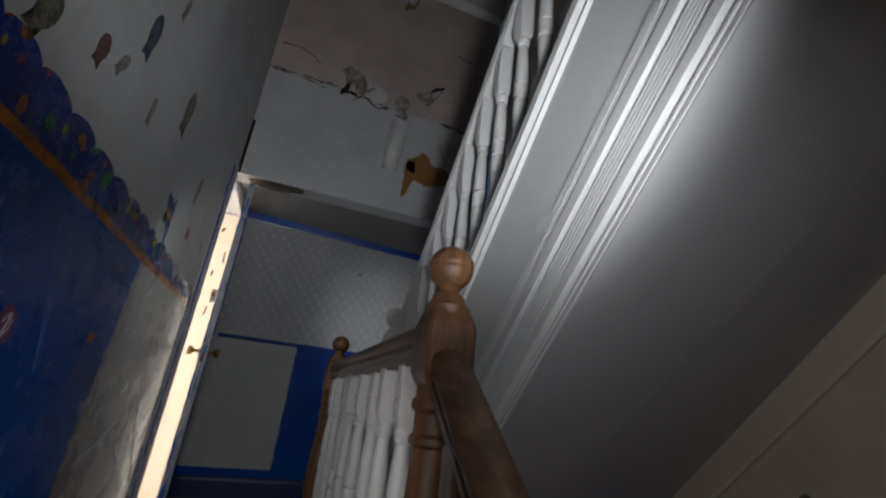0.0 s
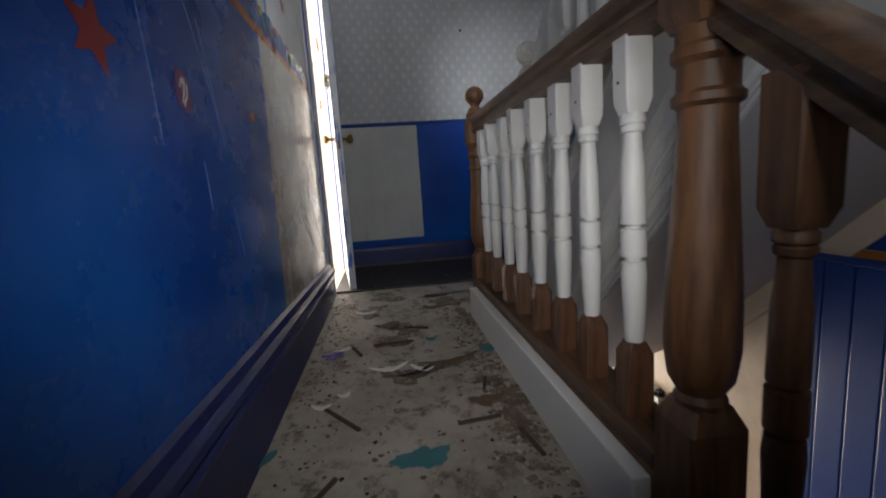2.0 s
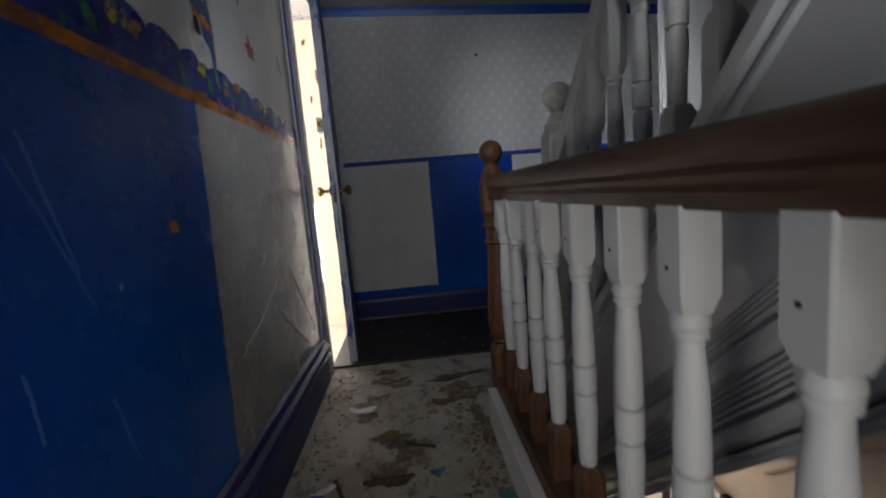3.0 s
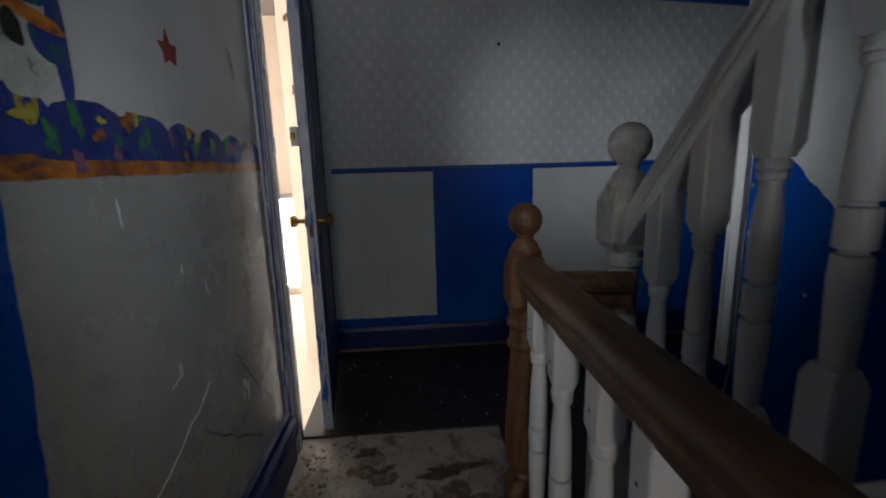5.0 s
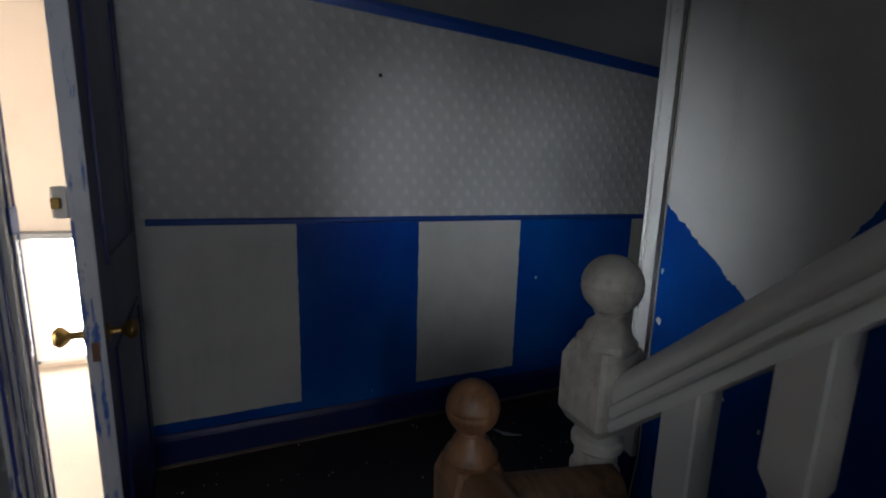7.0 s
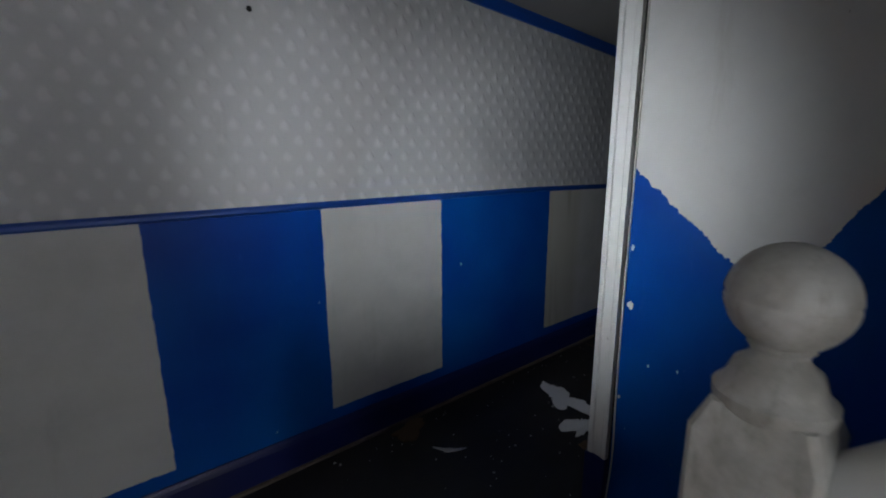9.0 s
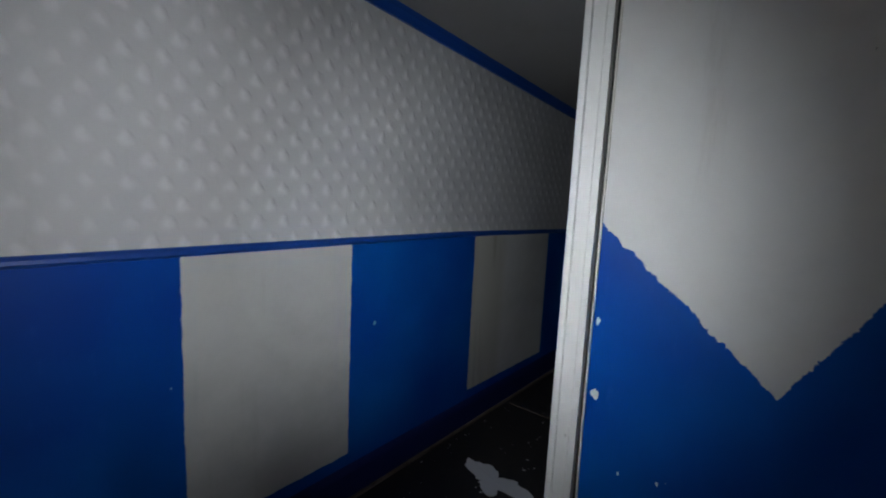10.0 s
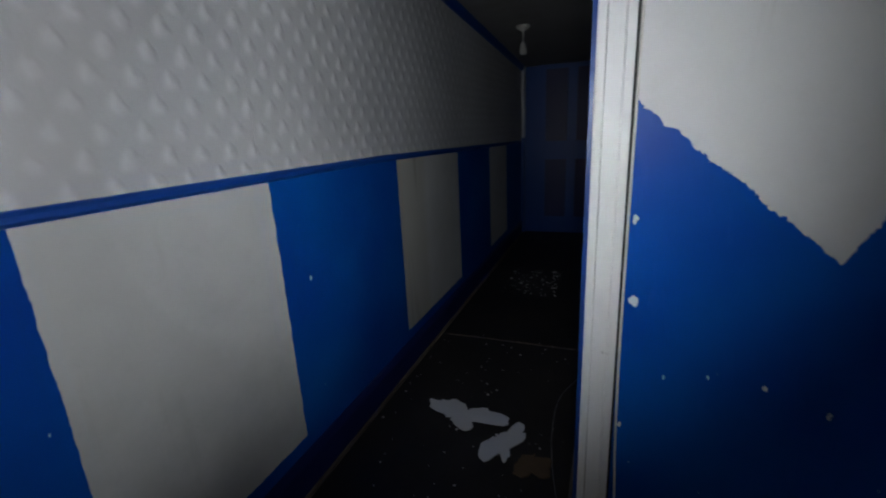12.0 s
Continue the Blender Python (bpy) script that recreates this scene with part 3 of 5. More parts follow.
def scraped(name, ground, daub, share):
    """Old gloss rubbed and scraped along its length, so that a second colour shows in long ragged streaks."""
    n = Nodes(name, 0.42)
    long = n.noise(70, 5, 0.7, (1, 1, 0.05))
    patch = n.noise(9, 5, 0.65, (1, 1, 0.5))
    f = n.step(n.math("MULTIPLY_ADD", patch, 0.6, n.math("MULTIPLY", long, 0.6)), share, share + 0.05)
    c = n.mix(f, ground, daub)
    c = n.mix(n.math("MULTIPLY", n.step(n.noise(3.5, 6, 0.7), 0.5, 0.75), 0.45), c, (0.17, 0.15, 0.12))
    c = n.mix(n.step(n.noise(48, 5, 0.7, (1, 1, 0.4)), 0.68, 0.72), c, (0.05, 0.035, 0.02))
    return n.done(c, n.bump(n.math("ADD", long, n.math("MULTIPLY", f, 0.5)), 0.4, 0.003))


ARCHITRAVE = scraped("scraped_white_architrave", (0.46, 0.46, 0.47), (0.012, 0.03, 0.22), 0.66)
BLUE_STREAK = scraped("scraped_blue_bead", (0.006, 0.02, 0.15), (0.42, 0.43, 0.50), 0.645)
LATCH = scraped("rubbed_latch_edge", (0.40, 0.42, 0.47), (0.02, 0.09, 0.36), 0.62)
frame_1 = structure(thing("door_frame", (0, 0, 0), "white architrave daubed with blue paint round the open door", "door frame"))
part("architrave", upright_moulding([(a, b * 0.76) for a, b in ARCH], 0.0, -0.955, 0.0, 2.09, 1, -1), ARCHITRAVE, frame_1)
for dy, x1 in ((0.030, 0.0212), (0.0445, 0.0150), (0.068, 0.0150)):
    part("blue_paint_line", box((0.002, -0.9555 - dy - 0.005, 0.0), (x1, -0.9555 - dy, 2.06), 0.001), BLUE_STREAK, frame_1, "blue paint along the architrave bead")
part("jamb_lining", box((-0.15, -0.9545, 0.0), (0.012, -0.893, 2.08), 0.003), ARCHITRAVE, frame_1)
for dy in (0.008, 0.030, 0.052):
    part("blue_paint_line", box((0.0118, -0.9465 + dy, 0.0), (0.0150, -0.9400 + dy, 2.06), 0.001), BLUE_STREAK, frame_1, "blue paint along the frame")
part("far_jamb", box((-0.15, -0.10, 0.0), (-0.012, -0.075, 2.08), 0.003), CREAM, frame_1, "cream far jamb with flaked paint")
part("hinge_post", box((-0.0118, -0.10, 0.0), (0.012, -0.075, 2.08), 0.003), TRIM_BLUE, frame_1)
part("corner_post", box((0.0, -0.075, 0.0), (0.022, 0.0, 2.06), 0.003), TRIM_BLUE, frame_1)
part("head_lining", box((-0.15, -0.8925, 2.055), (0.0, -0.1005, 2.08), 0.003), ARCHITRAVE, frame_1)
part("stop_bead", box((-0.075, -0.8925, 0.0), (-0.05, -0.881, 2.0545), 0.002), ARCHITRAVE, frame_1)
for z, h in ((1.86, 0.15), (1.20, 0.06)):
    part("keep_plate", box((0.0122, -0.925, z), (0.0185, -0.891, z + h), 0.002), TRIM_BLUE, frame_1, "blue-painted keep plate")

# the leaf stands ajar, its latch edge out over the landing
leaf = structure(thing("door_1", (0.018, -0.085, 0.012), "dark blue door standing ajar with a white latch edge", "door"))
leaf.rotation_euler = (0, 0, radians(7.2))
part("leaf", box((-0.016, -0.770, 0.0), (0.020, 0.0, 2.03), 0.003), SKIRT_BLUE, leaf)
# Face never in view, added in white to reflect daylight onto the wall.
part("bounce_face", box((-0.0195, -0.770, 0.0), (-0.0163, 0.0, 2.03)), WHITE, leaf, "unseen white door face added to bounce daylight onto the wall")
part("latch_edge", box((-0.020, -0.776, 0.0), (0.0205, -0.7703, 2.03), 0.002), LATCH, leaf, "white latch edge with rubbed blue paint")
for z0, z1 in ((0.15, 0.85), (1.08, 1.90)):
    bm = bmesh.new()
    for a, b in (((0.020, -0.66, z0), (0.027, -0.64, z1)), ((0.020, -0.14, z0), (0.027, -0.12, z1)), ((0.020, -0.64, z0), (0.027, -0.14, z0 + 0.02)), ((0.020, -0.64, z1 - 0.02), (0.027, -0.14, z1))):
        add_box(bm, a, b, 0.002)
    part("panel_bead", bm, SKIRT_BLUE, leaf)


def turned_side(profile, m):
    bm = add_lathe(bmesh.new(), profile, 18)
    bm.transform(m)
    return bm


KNOB = [(0.024, 0.0), (0.025, 0.004), (0.010, 0.007), (0.009, 0.030), (0.017, 0.036), (0.026, 0.046), (0.027, 0.055), (0.020, 0.064), (0.004, 0.067)]
part("door_knob", turned_side(KNOB, pose(0.020, -0.735, 0.92, 0, 90, 0)), BRASS, leaf, "tarnished brass knob", True)
part("door_knob", turned_side(KNOB, pose(-0.022, -0.735, 0.92, 0, -90, 0)), BRASS, leaf, "tarnished brass knob", True)
part("rim_lock", box((-0.052, -0.770, 1.215), (-0.0225, -0.690, 1.29), 0.006), PLASTIC, leaf, "white-painted rusty rim lock")
part("rim_lock_bolt", box((-0.046, -0.800, 1.240), (-0.030, -0.7765, 1.265), 0.003), BRASS, leaf, "rusty lock bolt")
for z in (0.885,):
    part("latch_plate", box((-0.008, -0.7785, z - 0.025), (0.008, -0.7762, z + 0.025), 0.001), BARE, leaf, "rusty latch plate")

# corridor opening: white trim on the end of the right wall, blue plinth below it
frame_2 = structure(thing("corridor_door_frame", (0, 0, 0), "chipped white upright trim at the corridor opening", "door frame"))
CASING = [(0.0, 0.0), (0.0, 0.071), (0.019, 0.071), (0.021, 0.066), (0.021, 0.054), (0.016, 0.051), (0.017, 0.020), (0.021, 0.016), (0.020, 0.0)]
part("casing", upright_moulding(CASING, 1.84, -0.989, 0.272, 2.112, -1, 1), WHITE, frame_2, "chipped white casing")
part("plinth_block", box((1.812, -0.993, 0.0), (1.84, -0.914, 0.2715), 0.003), SKIRT_BLUE, frame_2, "blue plinth block")
part("jamb_lining", box((1.838, -0.929, 0.0), (1.99, -0.9175, 2.112), 0.003), WHITE, frame_2)
part("door_stop", box((1.90, -0.917, 0.0), (1.93, -0.904, 2.112), 0.002), TRIM_BLUE, frame_2)
part("caulk_gap", box((1.8385, -0.9955, 0.0), (1.8396, -0.9895, 2.3)), DARK, frame_2)
structure(part("skirting_right", sweep([(0.0, 0.0), (0.014, 0.0), (0.014, 0.10), (0.006, 0.115), (0.0, 0.118)], (1.84, -1.62, 0.0), (1.84, -1.0, 0.0), (-1, 0, 0)), SKIRT_BLUE), "blue skirting board", "baseboard")
structure(part("corridor_wall_end_trim", box((5.86, -0.03, 1.10), (5.93, -0.001, 1.90), 0.003), WHITE), "white trim at the wall's end", "trim")
structure(part("corridor_wall_end_dado", box((5.86, -0.03, 0.0), (5.93, -0.001, 1.0995), 0.003), TRIM_BLUE), "blue trim at the wall's end", "trim")

# far corridor door
far_door = structure(thing("door_2", (5.93, -0.55, 0.0), "closed dark blue panelled door at the corridor's end", "door"))
part("leaf", box((-0.02, -0.36, 0.01), (0.018, 0.38, 1.87), 0.003), TRIM_BLUE, far_door)
for z0, z1 in ((0.2, 0.85), (1.05, 1.8)):
    for y0, y1 in ((-0.27, -0.04), (0.06, 0.29)):
        part("door_panel", box((-0.03, y0, z0), (-0.0205, y1, z1), 0.004), SKIRT_BLUE, far_door)

# ---- stairs ----
S0, SL = -1.60, 1.0          # the upper flight starts here and climbs towards -y
RISE, GO = 0.19, 0.19 / SL


def flight(name, x0, x1, y_first, z_first, count, going, rise, sign, label):
    """Treads with nosings and risers, climbing along sign * y."""
    run = structure(thing(name, (0, 0, 0), label, "stairs"))
    for i in range(count):
        y0, z = y_first + sign * going * i, z_first + rise * (i + 1)
        ya, yb = sorted((y0 - sign * 0.02, y0 + sign * (going + 0.01)))
        part("tread", box((x0, ya, z - 0.03), (x1, yb, z), 0.008), STEP_WOOD, run)
        ya, yb = sorted((y0, y0 + sign * 0.016))
        part("riser", box((x0, ya, z - rise), (x1, yb, z - 0.0305)), STEP_WOOD, run)
    return run


flight("stairs_up", 1.04, 1.838, S0 - 0.05, 0.0, 17, GO, RISE, -1, "worn wooden flight climbing beside the landing")
flight("stairs_to_landing", 0.002, 0.75, -3.715, -0.72, 4, 0.222, 0.18, 1, "worn wooden steps up to the landing")
flight("stairs_down", 0.87, 1.838, -1.85, -2.62, 10, 0.20, 0.19, -1, "worn wooden flight down to the hall")
structure(part("half_landing", box((0.0, -5.45, -0.9), (1.84, -3.735, -0.72)), LINO), "dirty lino on the half landing", "floor")
structure(part("stair_underside", box((0.0, -3.735, -1.15), (0.75, -3.05, -0.9)), SOFFIT), "plaster under the steps", "ceiling")

# sloping plaster soffit below the upper flight, with a cream bead on the wall
bm = bmesh.new()
SB = lambda y: 0.769 + 0.916 * (-2.92 - y)   # lower edge of the outer string
sz = lambda y: 0.93 + 0.9 * (-2.92 - y)
pts = [(-1.60, sz(-1.60)), (-4.9, sz(-4.9))]
quad = [bm.verts.new((x, y, (SB(y) - 0.004 if x < 1.5 else z) + d)) for d in (0, 0.03) for x in (0.984, 1.84) for y, z in pts]
for f in ((0, 1, 3, 2), (4, 5, 7, 6), (0, 1, 5, 4), (2, 3, 7, 6), (0, 2, 6, 4), (1, 3, 7, 5)):
    bm.faces.new([quad[i] for i in f])
structure(part("ceiling_soffit", bm, SOFFIT), "grey plaster soffit sloping under the upper stairs", "ceiling")
structure(part("soffit_bead", sweep([(0.0, -0.115), (0.012, -0.115), (0.016, -0.10), (0.016, 0.0), (0.0, 0.0)], (1.84, -4.9, sz(-4.9)), (1.84, -1.60, sz(-1.60)), (-1, 0, 0)), CREAM), "cream board along the soffit and wall", "trim")
structure(part("ceiling_hall", box((0.0, -1.60, -0.26), (1.84, 0.9, -0.225)), CREAM), "cream ceiling of the hall below", "ceiling")
structure(part("ceiling_hall_landing", box((0.0, -3.05, -0.26), (0.86, -1.60, -0.225)), CREAM), "cream ceiling under the landing", "ceiling")
structure(part("floor_hall", box((-0.15, -3.8, -2.72), (3.2, 1.1, -2.62)), STEP_WOOD), "dusty board floor of the hall below", "floor")
structure(part("wall_hall_end", wall_with_holes("y", 0.9, 0.15, (-0.15, -2.7), (1.99, -0.22), [(0.1, 1.1, -2.3, -0.55)]), CREAM), "cream end wall of the hall with a bright opening", "wall")
structure(part("wall_hall_right", wall_with_holes("x", 1.84, 0.15, (-0.93, -2.7), (0.9, -0.22), [(-0.93, -0.60, -2.6, -0.66)]), CREAM), "cream hall wall beside the bright side door", "wall")
structure(part("wall_hall_left", wall_with_holes("x", -0.15, 0.15, (0.15, -2.7), (1.05, -0.22)), CREAM), "plain cream hall wall", "wall")
side_frame = structure(thing("side_door_frame", (0, 0, 0), "white frame of the bright side door in the hall", "door frame"))
part("jamb", box((1.80, -1.42, -2.6), (1.84, -1.38, -0.62), 0.003), WHITE, side_frame)
part("head", box((1.80, -1.42, -0.66), (1.84, -0.56, -0.62), 0.003), WHITE, side_frame)

# outer string of the upper flight: board, top band and a run of small beads
ST = lambda y: 0.82 + SL * (-2.25 - y)
Y_END = -4.75
string = structure(thing("stair_string", (0, 0, 0), "white moulded outer string of the upper stairs, chipped", "stair string"))


def between(y0, y1, t0, t1, depth):
    """A board on the string's face from share t0 to t1 of its height."""
    bm = bmesh.new()
    vs = []
    for y in (y0, y1):
        lo = SB(y) + (ST(y) - SB(y)) * t0
        hi = SB(y) + (ST(y) - SB(y)) * t1
        cut = (hi - lo) * (0.22 if depth > 0 else 0.0)
        vs.append([bm.verts.new((1.0 - depth, y, lo + cut)), bm.verts.new((1.0 - depth, y, hi - cut))])
        vs.append([bm.verts.new((1.035 if depth == 0 else 0.9995, y, lo)), bm.verts.new((1.035 if depth == 0 else 0.9995, y, hi))])
    a, b, c, d = vs
    for f in ((a[0], a[1], c[1], c[0]), (b[0], b[1], d[1], d[0]), (a[1], b[1], d[1], c[1]), (a[0], b[0], d[0], c[0]), (a[0], a[1], b[1], b[0]), (c[0], c[1], d[1], d[0])):
        bm.faces.new(f)
    return bm


YS = -1.62
part("string_board", between(YS, Y_END, 0.06, 0.97, 0.0), WHITE, string)
part("string_cap", between(YS, Y_END, 0.90, 1.0, 0.022), WHITE, string)
part("cap_bead", between(YS, Y_END, 0.865, 0.897, 0.012), WHITE, string)
for t0, t1, dp in ((0.408, 0.420, 0.006), (0.390, 0.402, 0.008), (0.372, 0.384, 0.010), (0.354, 0.366, 0.012), (0.336, 0.348, 0.012), (0.235, 0.325, 0.018), (0.212, 0.226, 0.016), (0.192, 0.206, 0.017), (0.172, 0.186, 0.018), (0.152, 0.166, 0.019), (0.132, 0.146, 0.020), (0.052, 0.122, 0.024), (0.026, 0.042, 0.020), (0.0, 0.018, 0.018)):
    part("string_moulding", between(YS, Y_END, t0, t1, dp), WHITE, string)

# ---- balustrades ----
RAIL = [(-0.026, 0.0), (0.026, 0.0), (0.028, 0.018), (0.023, 0.026), (0.024, 0.034), (0.034, 0.042), (0.037, 0.056), (0.031, 0.072), (0.016, 0.082), (-0.016, 0.082), (-0.031, 0.072), (-0.037, 0.056), (-0.034, 0.042), (-0.024, 0.034), (-0.023, 0.026), (-0.028, 0.018)]


def baluster_mesh(z0, z1, foot, top, half=0.026, low_square=True):
    """A turned spindle between square ends; z0..z1 is the whole height."""
    bm = bmesh.new()
    a, b = z0 + foot, z1 - top
    h = b - a
    if low_square:
        add_block(bm, half, z0, a + 0.012, 0.0, 0.02, 0.72)
    add_block(bm, half, b - 0.012, z1, 0.022, 0.0, 0.72)
    mid = a + 0.46 * h
    prof = [(0.012, a - 0.004), (0.0145, a + 0.004), (0.0175, a + 0.05 * h), (0.0215, a + 0.28 * h), (0.0222, mid - 0.062), (0.0205, mid - 0.036), (0.0145, mid - 0.034), (0.0145, mid - 0.029), (0.0222, mid - 0.027), (0.0222, mid + 0.022), (0.0145, mid + 0.024), (0.0145, mid + 0.029), (0.0212, mid + 0.031), (0.0212, mid + 0.06), (0.0195, mid + 0.3 * h), (0.0160, b - 0.06), (0.0152, b - 0.044), (0.0195, b - 0.041), (0.0205, b - 0.033), (0.0180, b - 0.030), (0.0215, b - 0.027), (0.0215, b - 0.018), (0.0185, b - 0.014), (0.0185, b)]
    add_lathe(bm, prof, 16)
    return bm


BX = 0.795
landing_rail = thing("landing_balustrade", (BX, -2.28, 0.0), "brown handrail on white turned balusters with bare brown feet", "balustrade")
L0 = -2.28
part("handrail", sweep(RAIL, (0, -2.955 - L0, 0.838), (0, -1.60 - L0, 0.838)), RAIL_WOOD, landing_rail, "stained brown wooden handrail", True)
part("base_rail", box((-0.045, -2.955 - L0, 0.148), (0.055, -1.60 - L0, 0.180), 0.006), RAIL_WOOD, landing_rail, "dusty brown base rail")
part("kerb_board", box((-0.078, -2.955 - L0, 0.0), (-0.045, -1.60 - L0, 0.138), 0.005), WHITE, landing_rail, "white-painted kerb board")
part("kerb_core", box((-0.0448, -3.0 - L0, -0.24), (0.06, -1.60 - L0, 0.1475)), BARE, landing_rail)
first = None
rnd = random.Random(4)
for i in range(8):
    m = pose(0, -2.835 + 0.1632 * i - L0, 0, rnd.uniform(-0.4, 0.4), rnd.uniform(-0.4, 0.4), rnd.uniform(-4, 4))
    if first is None:
        first = part("baluster", baluster_mesh(0.18, 0.842, 0.125, 0.110, 0.0238, False), WHITE, landing_rail, "white-painted turned baluster", True)
        first.matrix_basis = m
        bm = add_block(bmesh.new(), 0.0248, 0.18, 0.318, 0.0, 0.022, 0.62)
        foot = part("bare_foot", bm, BARE, first, "bare brown wooden foot", True)
        nail_bm = add_lathe(bmesh.new(), [(0.0028, 0.0), (0.0030, 0.0012), (0.0010, 0.0016)], 10)
        nail_bm.transform(pose(-0.0236, 0.003, 0.772, 0, -90, 0))
        nail_head = part("nail_head", nail_bm, DARK, first, "dark nail head")
    else:
        other = again(first, m, landing_rail)
        again(foot, Matrix(), other)
        again(nail_head, Matrix(), other)


def newel(name, at, label, material, ball_z, ball_r, block, base_top, base_bottom, half=0.045, shaft=(0.036, 0.05), ball_material=None):
    """A turned newel post: base block, shaft, upper block, collar and ball."""
    post = thing(name, at, label, "newel post", "stair newel posts")
    b0, b1 = block
    bm = add_block(bmesh.new(), half, base_bottom, base_top, 0.0, 0.03, 0.7)
    part("base_block", bm, material, post)
    h = b0 - base_top
    prof = [(half * 0.72, base_top - 0.006), (half * 0.80, base_top + 0.008), (half * 0.70, base_top + 0.018), (shaft[1] * 0.88, base_top + 0.04), (shaft[1], base_top + 0.11 * h + 0.03), (shaft[1] * 0.97, base_top + 0.32 * h), (shaft[0], b0 - 0.125), (shaft[0], b0 - 0.10), (shaft[0] * 1.22, b0 - 0.094), (shaft[0] * 1.22, b0 - 0.084), (shaft[0] * 1.05, b0 - 0.078), (shaft[0] * 1.05, b0 - 0.046), (shaft[0] * 1.25, b0 - 0.038), (shaft[0] * 1.25, b0 - 0.026), (shaft[0] * 1.1, b0 - 0.02), (shaft[0] * 1.1, b0 + 0.002)]
    part("shaft", add_lathe(bmesh.new(), prof, 24), material, post, "", True)
    part("upper_block", add_block(bmesh.new(), half, b0, b1, 0.022, 0.03, 0.78), material, post)
    n0 = ball_z - ball_r * 0.93
    k = (n0 - b1) / 0.06
    col = [(half * 0.80, b1 - 0.012), (half * 0.92, b1 - 0.002), (half * 0.94, b1 + 0.010 * k), (half * 0.80, b1 + 0.017 * k), (half * 0.74, b1 + 0.024 * k), (half * 0.66, b1 + 0.038 * k), (half * 0.46, b1 + 0.047 * k), (half * 0.42, b1 + 0.054 * k), (half * 0.50, n0), (half * 0.40, n0 + 0.012)]
    part("collar", add_lathe(bmesh.new(), col, 24), material, post, "", True)
    part("ball", ball(ball_r, ball_z), ball_material or material, post, "turned ball finial", True)
    return post


newel("newel_post", (BX, -3.0, 0.0), "brown turned newel post at the top of the steps", OAK, 1.02, 0.044, (0.80, 0.935), 0.285, -0.55)
newel("newel_post", (BX, -1.566, 0.0), "brown turned newel post at the landing's far end", OAK, 1.005, 0.042, (0.775, 0.92), 0.30, -0.2)
newel("newel_post", (1.048, -1.569, 0.0), "grimy white turned newel post at the stair foot", NEWEL_WHITE, 1.180, 0.051, (0.925, 1.075), 0.42, 0.0, 0.054)
stub = thing("broken_rail", (BX + 0.03, -1.566, 0.79), "short broken brown rail beside the white newel", "handrail")
part("rail_stub", sweep([(a * 0.95, b) for a, b in RAIL], (0.012, -0.010, 0.0), (0.215, -0.062, 0.004)), RAIL_WOOD, stub, "", True)
part("rail_stub_core", box((0.008, -0.06, 0.005), (0.20, -0.012, 0.05), 0.004), BARE, stub)

# rail and brown spindles of the steps below
step_rail = thing("step_balustrade", (BX, -3.05, 0.0), "dark brown handrail with turned spindles down the steps", "balustrade")
part("handrail", sweep(RAIL, (0, 0.02, 0.79), (0, -0.95, 0.79 - 0.97 * 0.81)), RAIL_WOOD, step_rail, "dark brown sloping handrail", True)
part("step_string", sweep([(-0.03, -0.25), (0.03, -0.25), (0.03, 0.09), (-0.03, 0.09)], (0, 0.0, 0.0), (0, -0.95, -0.95 * 0.81)), BARE, step_rail)
for i in range(6):
    y = -0.085 - 0.135 * i
    zt, zb = 0.80 + (y - 0.02) * 0.81, 0.06 + y * 0.81
    part("spindle", baluster_mesh(zb, zt, 0.17, 0.15, 0.027), OAK, step_rail, "brown turned spindle", True).location = (0, y, 0)

# white balustrade of the upper flight
up_rail = thing("stair_balustrade", (1.046, S0, 0.0), "white-painted sloping handrail on turned white balusters", "balustrade")
RT = lambda y: 1.045 + SL * (S0 - y)
half = [(0.027, 0.0), (0.033, 0.012), (0.033, 0.020), (0.026, 0.026), (0.032, 0.033), (0.033, 0.046), (0.025, 0.052), (0.029, 0.060), (0.029, 0.076), (0.022, 0.092), (0.010, 0.102), (0.0, 0.104)]
bigger = [(a, b * 1.03 - 0.125) for a, b in half] + [(-a, b * 1.03 - 0.125) for a, b in half[-2::-1]]
part("handrail", sweep(bigger, (0, -0.02, RT(S0 - 0.02)), (0, Y_END - S0, RT(Y_END))), WHITE, up_rail, "white-painted sloping handrail", True)
first = None
for i in range(23):
    y = -1.735 - 0.131 * i
    base = ST(y) - 0.03
    m = pose(0, y - S0, base, 0, 0, rnd.uniform(-3, 3))
    if first is None:
        first = part("baluster", baluster_mesh(0.0, RT(y) - 0.09 - base, 0.20, 0.20, 0.026), WHITE, up_rail, "white turned baluster", True)
        first.matrix_basis = m
    else:
        again(first, m, up_rail)

# upper landing edge high above the lobby, with its own white balusters
top_edge = structure(part("upper_landing_fascia", box((0.97, -0.95, 4.30), (1.838, -0.8505, 4.62), 0.01), WHITE), "white moulded fascia of the upper landing", "trim")
structure(part("upper_landing_bead", box((0.96, -0.975, 4.60), (1.838, -0.8505, 4.66), 0.012), WHITE), "white bead on the upper landing edge", "trim")
top_rail = thing("upper_balustrade", (1.4, -0.92, 4.66), "white balusters on the upper landing's edge", "balustrade")
sp = None
for i in range(6):
    m = pose(-0.35 + 0.14 * i, 0, 0)
    if sp is None:
        sp = part("baluster", baluster_mesh(0.0, 0.50, 0.1, 0.08, 0.026), WHITE, top_rail, "", True)
        sp.matrix_basis = m
    else:
        again(sp, m, top_rail)
part("handrail", sweep(RAIL, (-0.43, 0, 0.44), (0.43, 0, 0.44)), WHITE, top_rail)

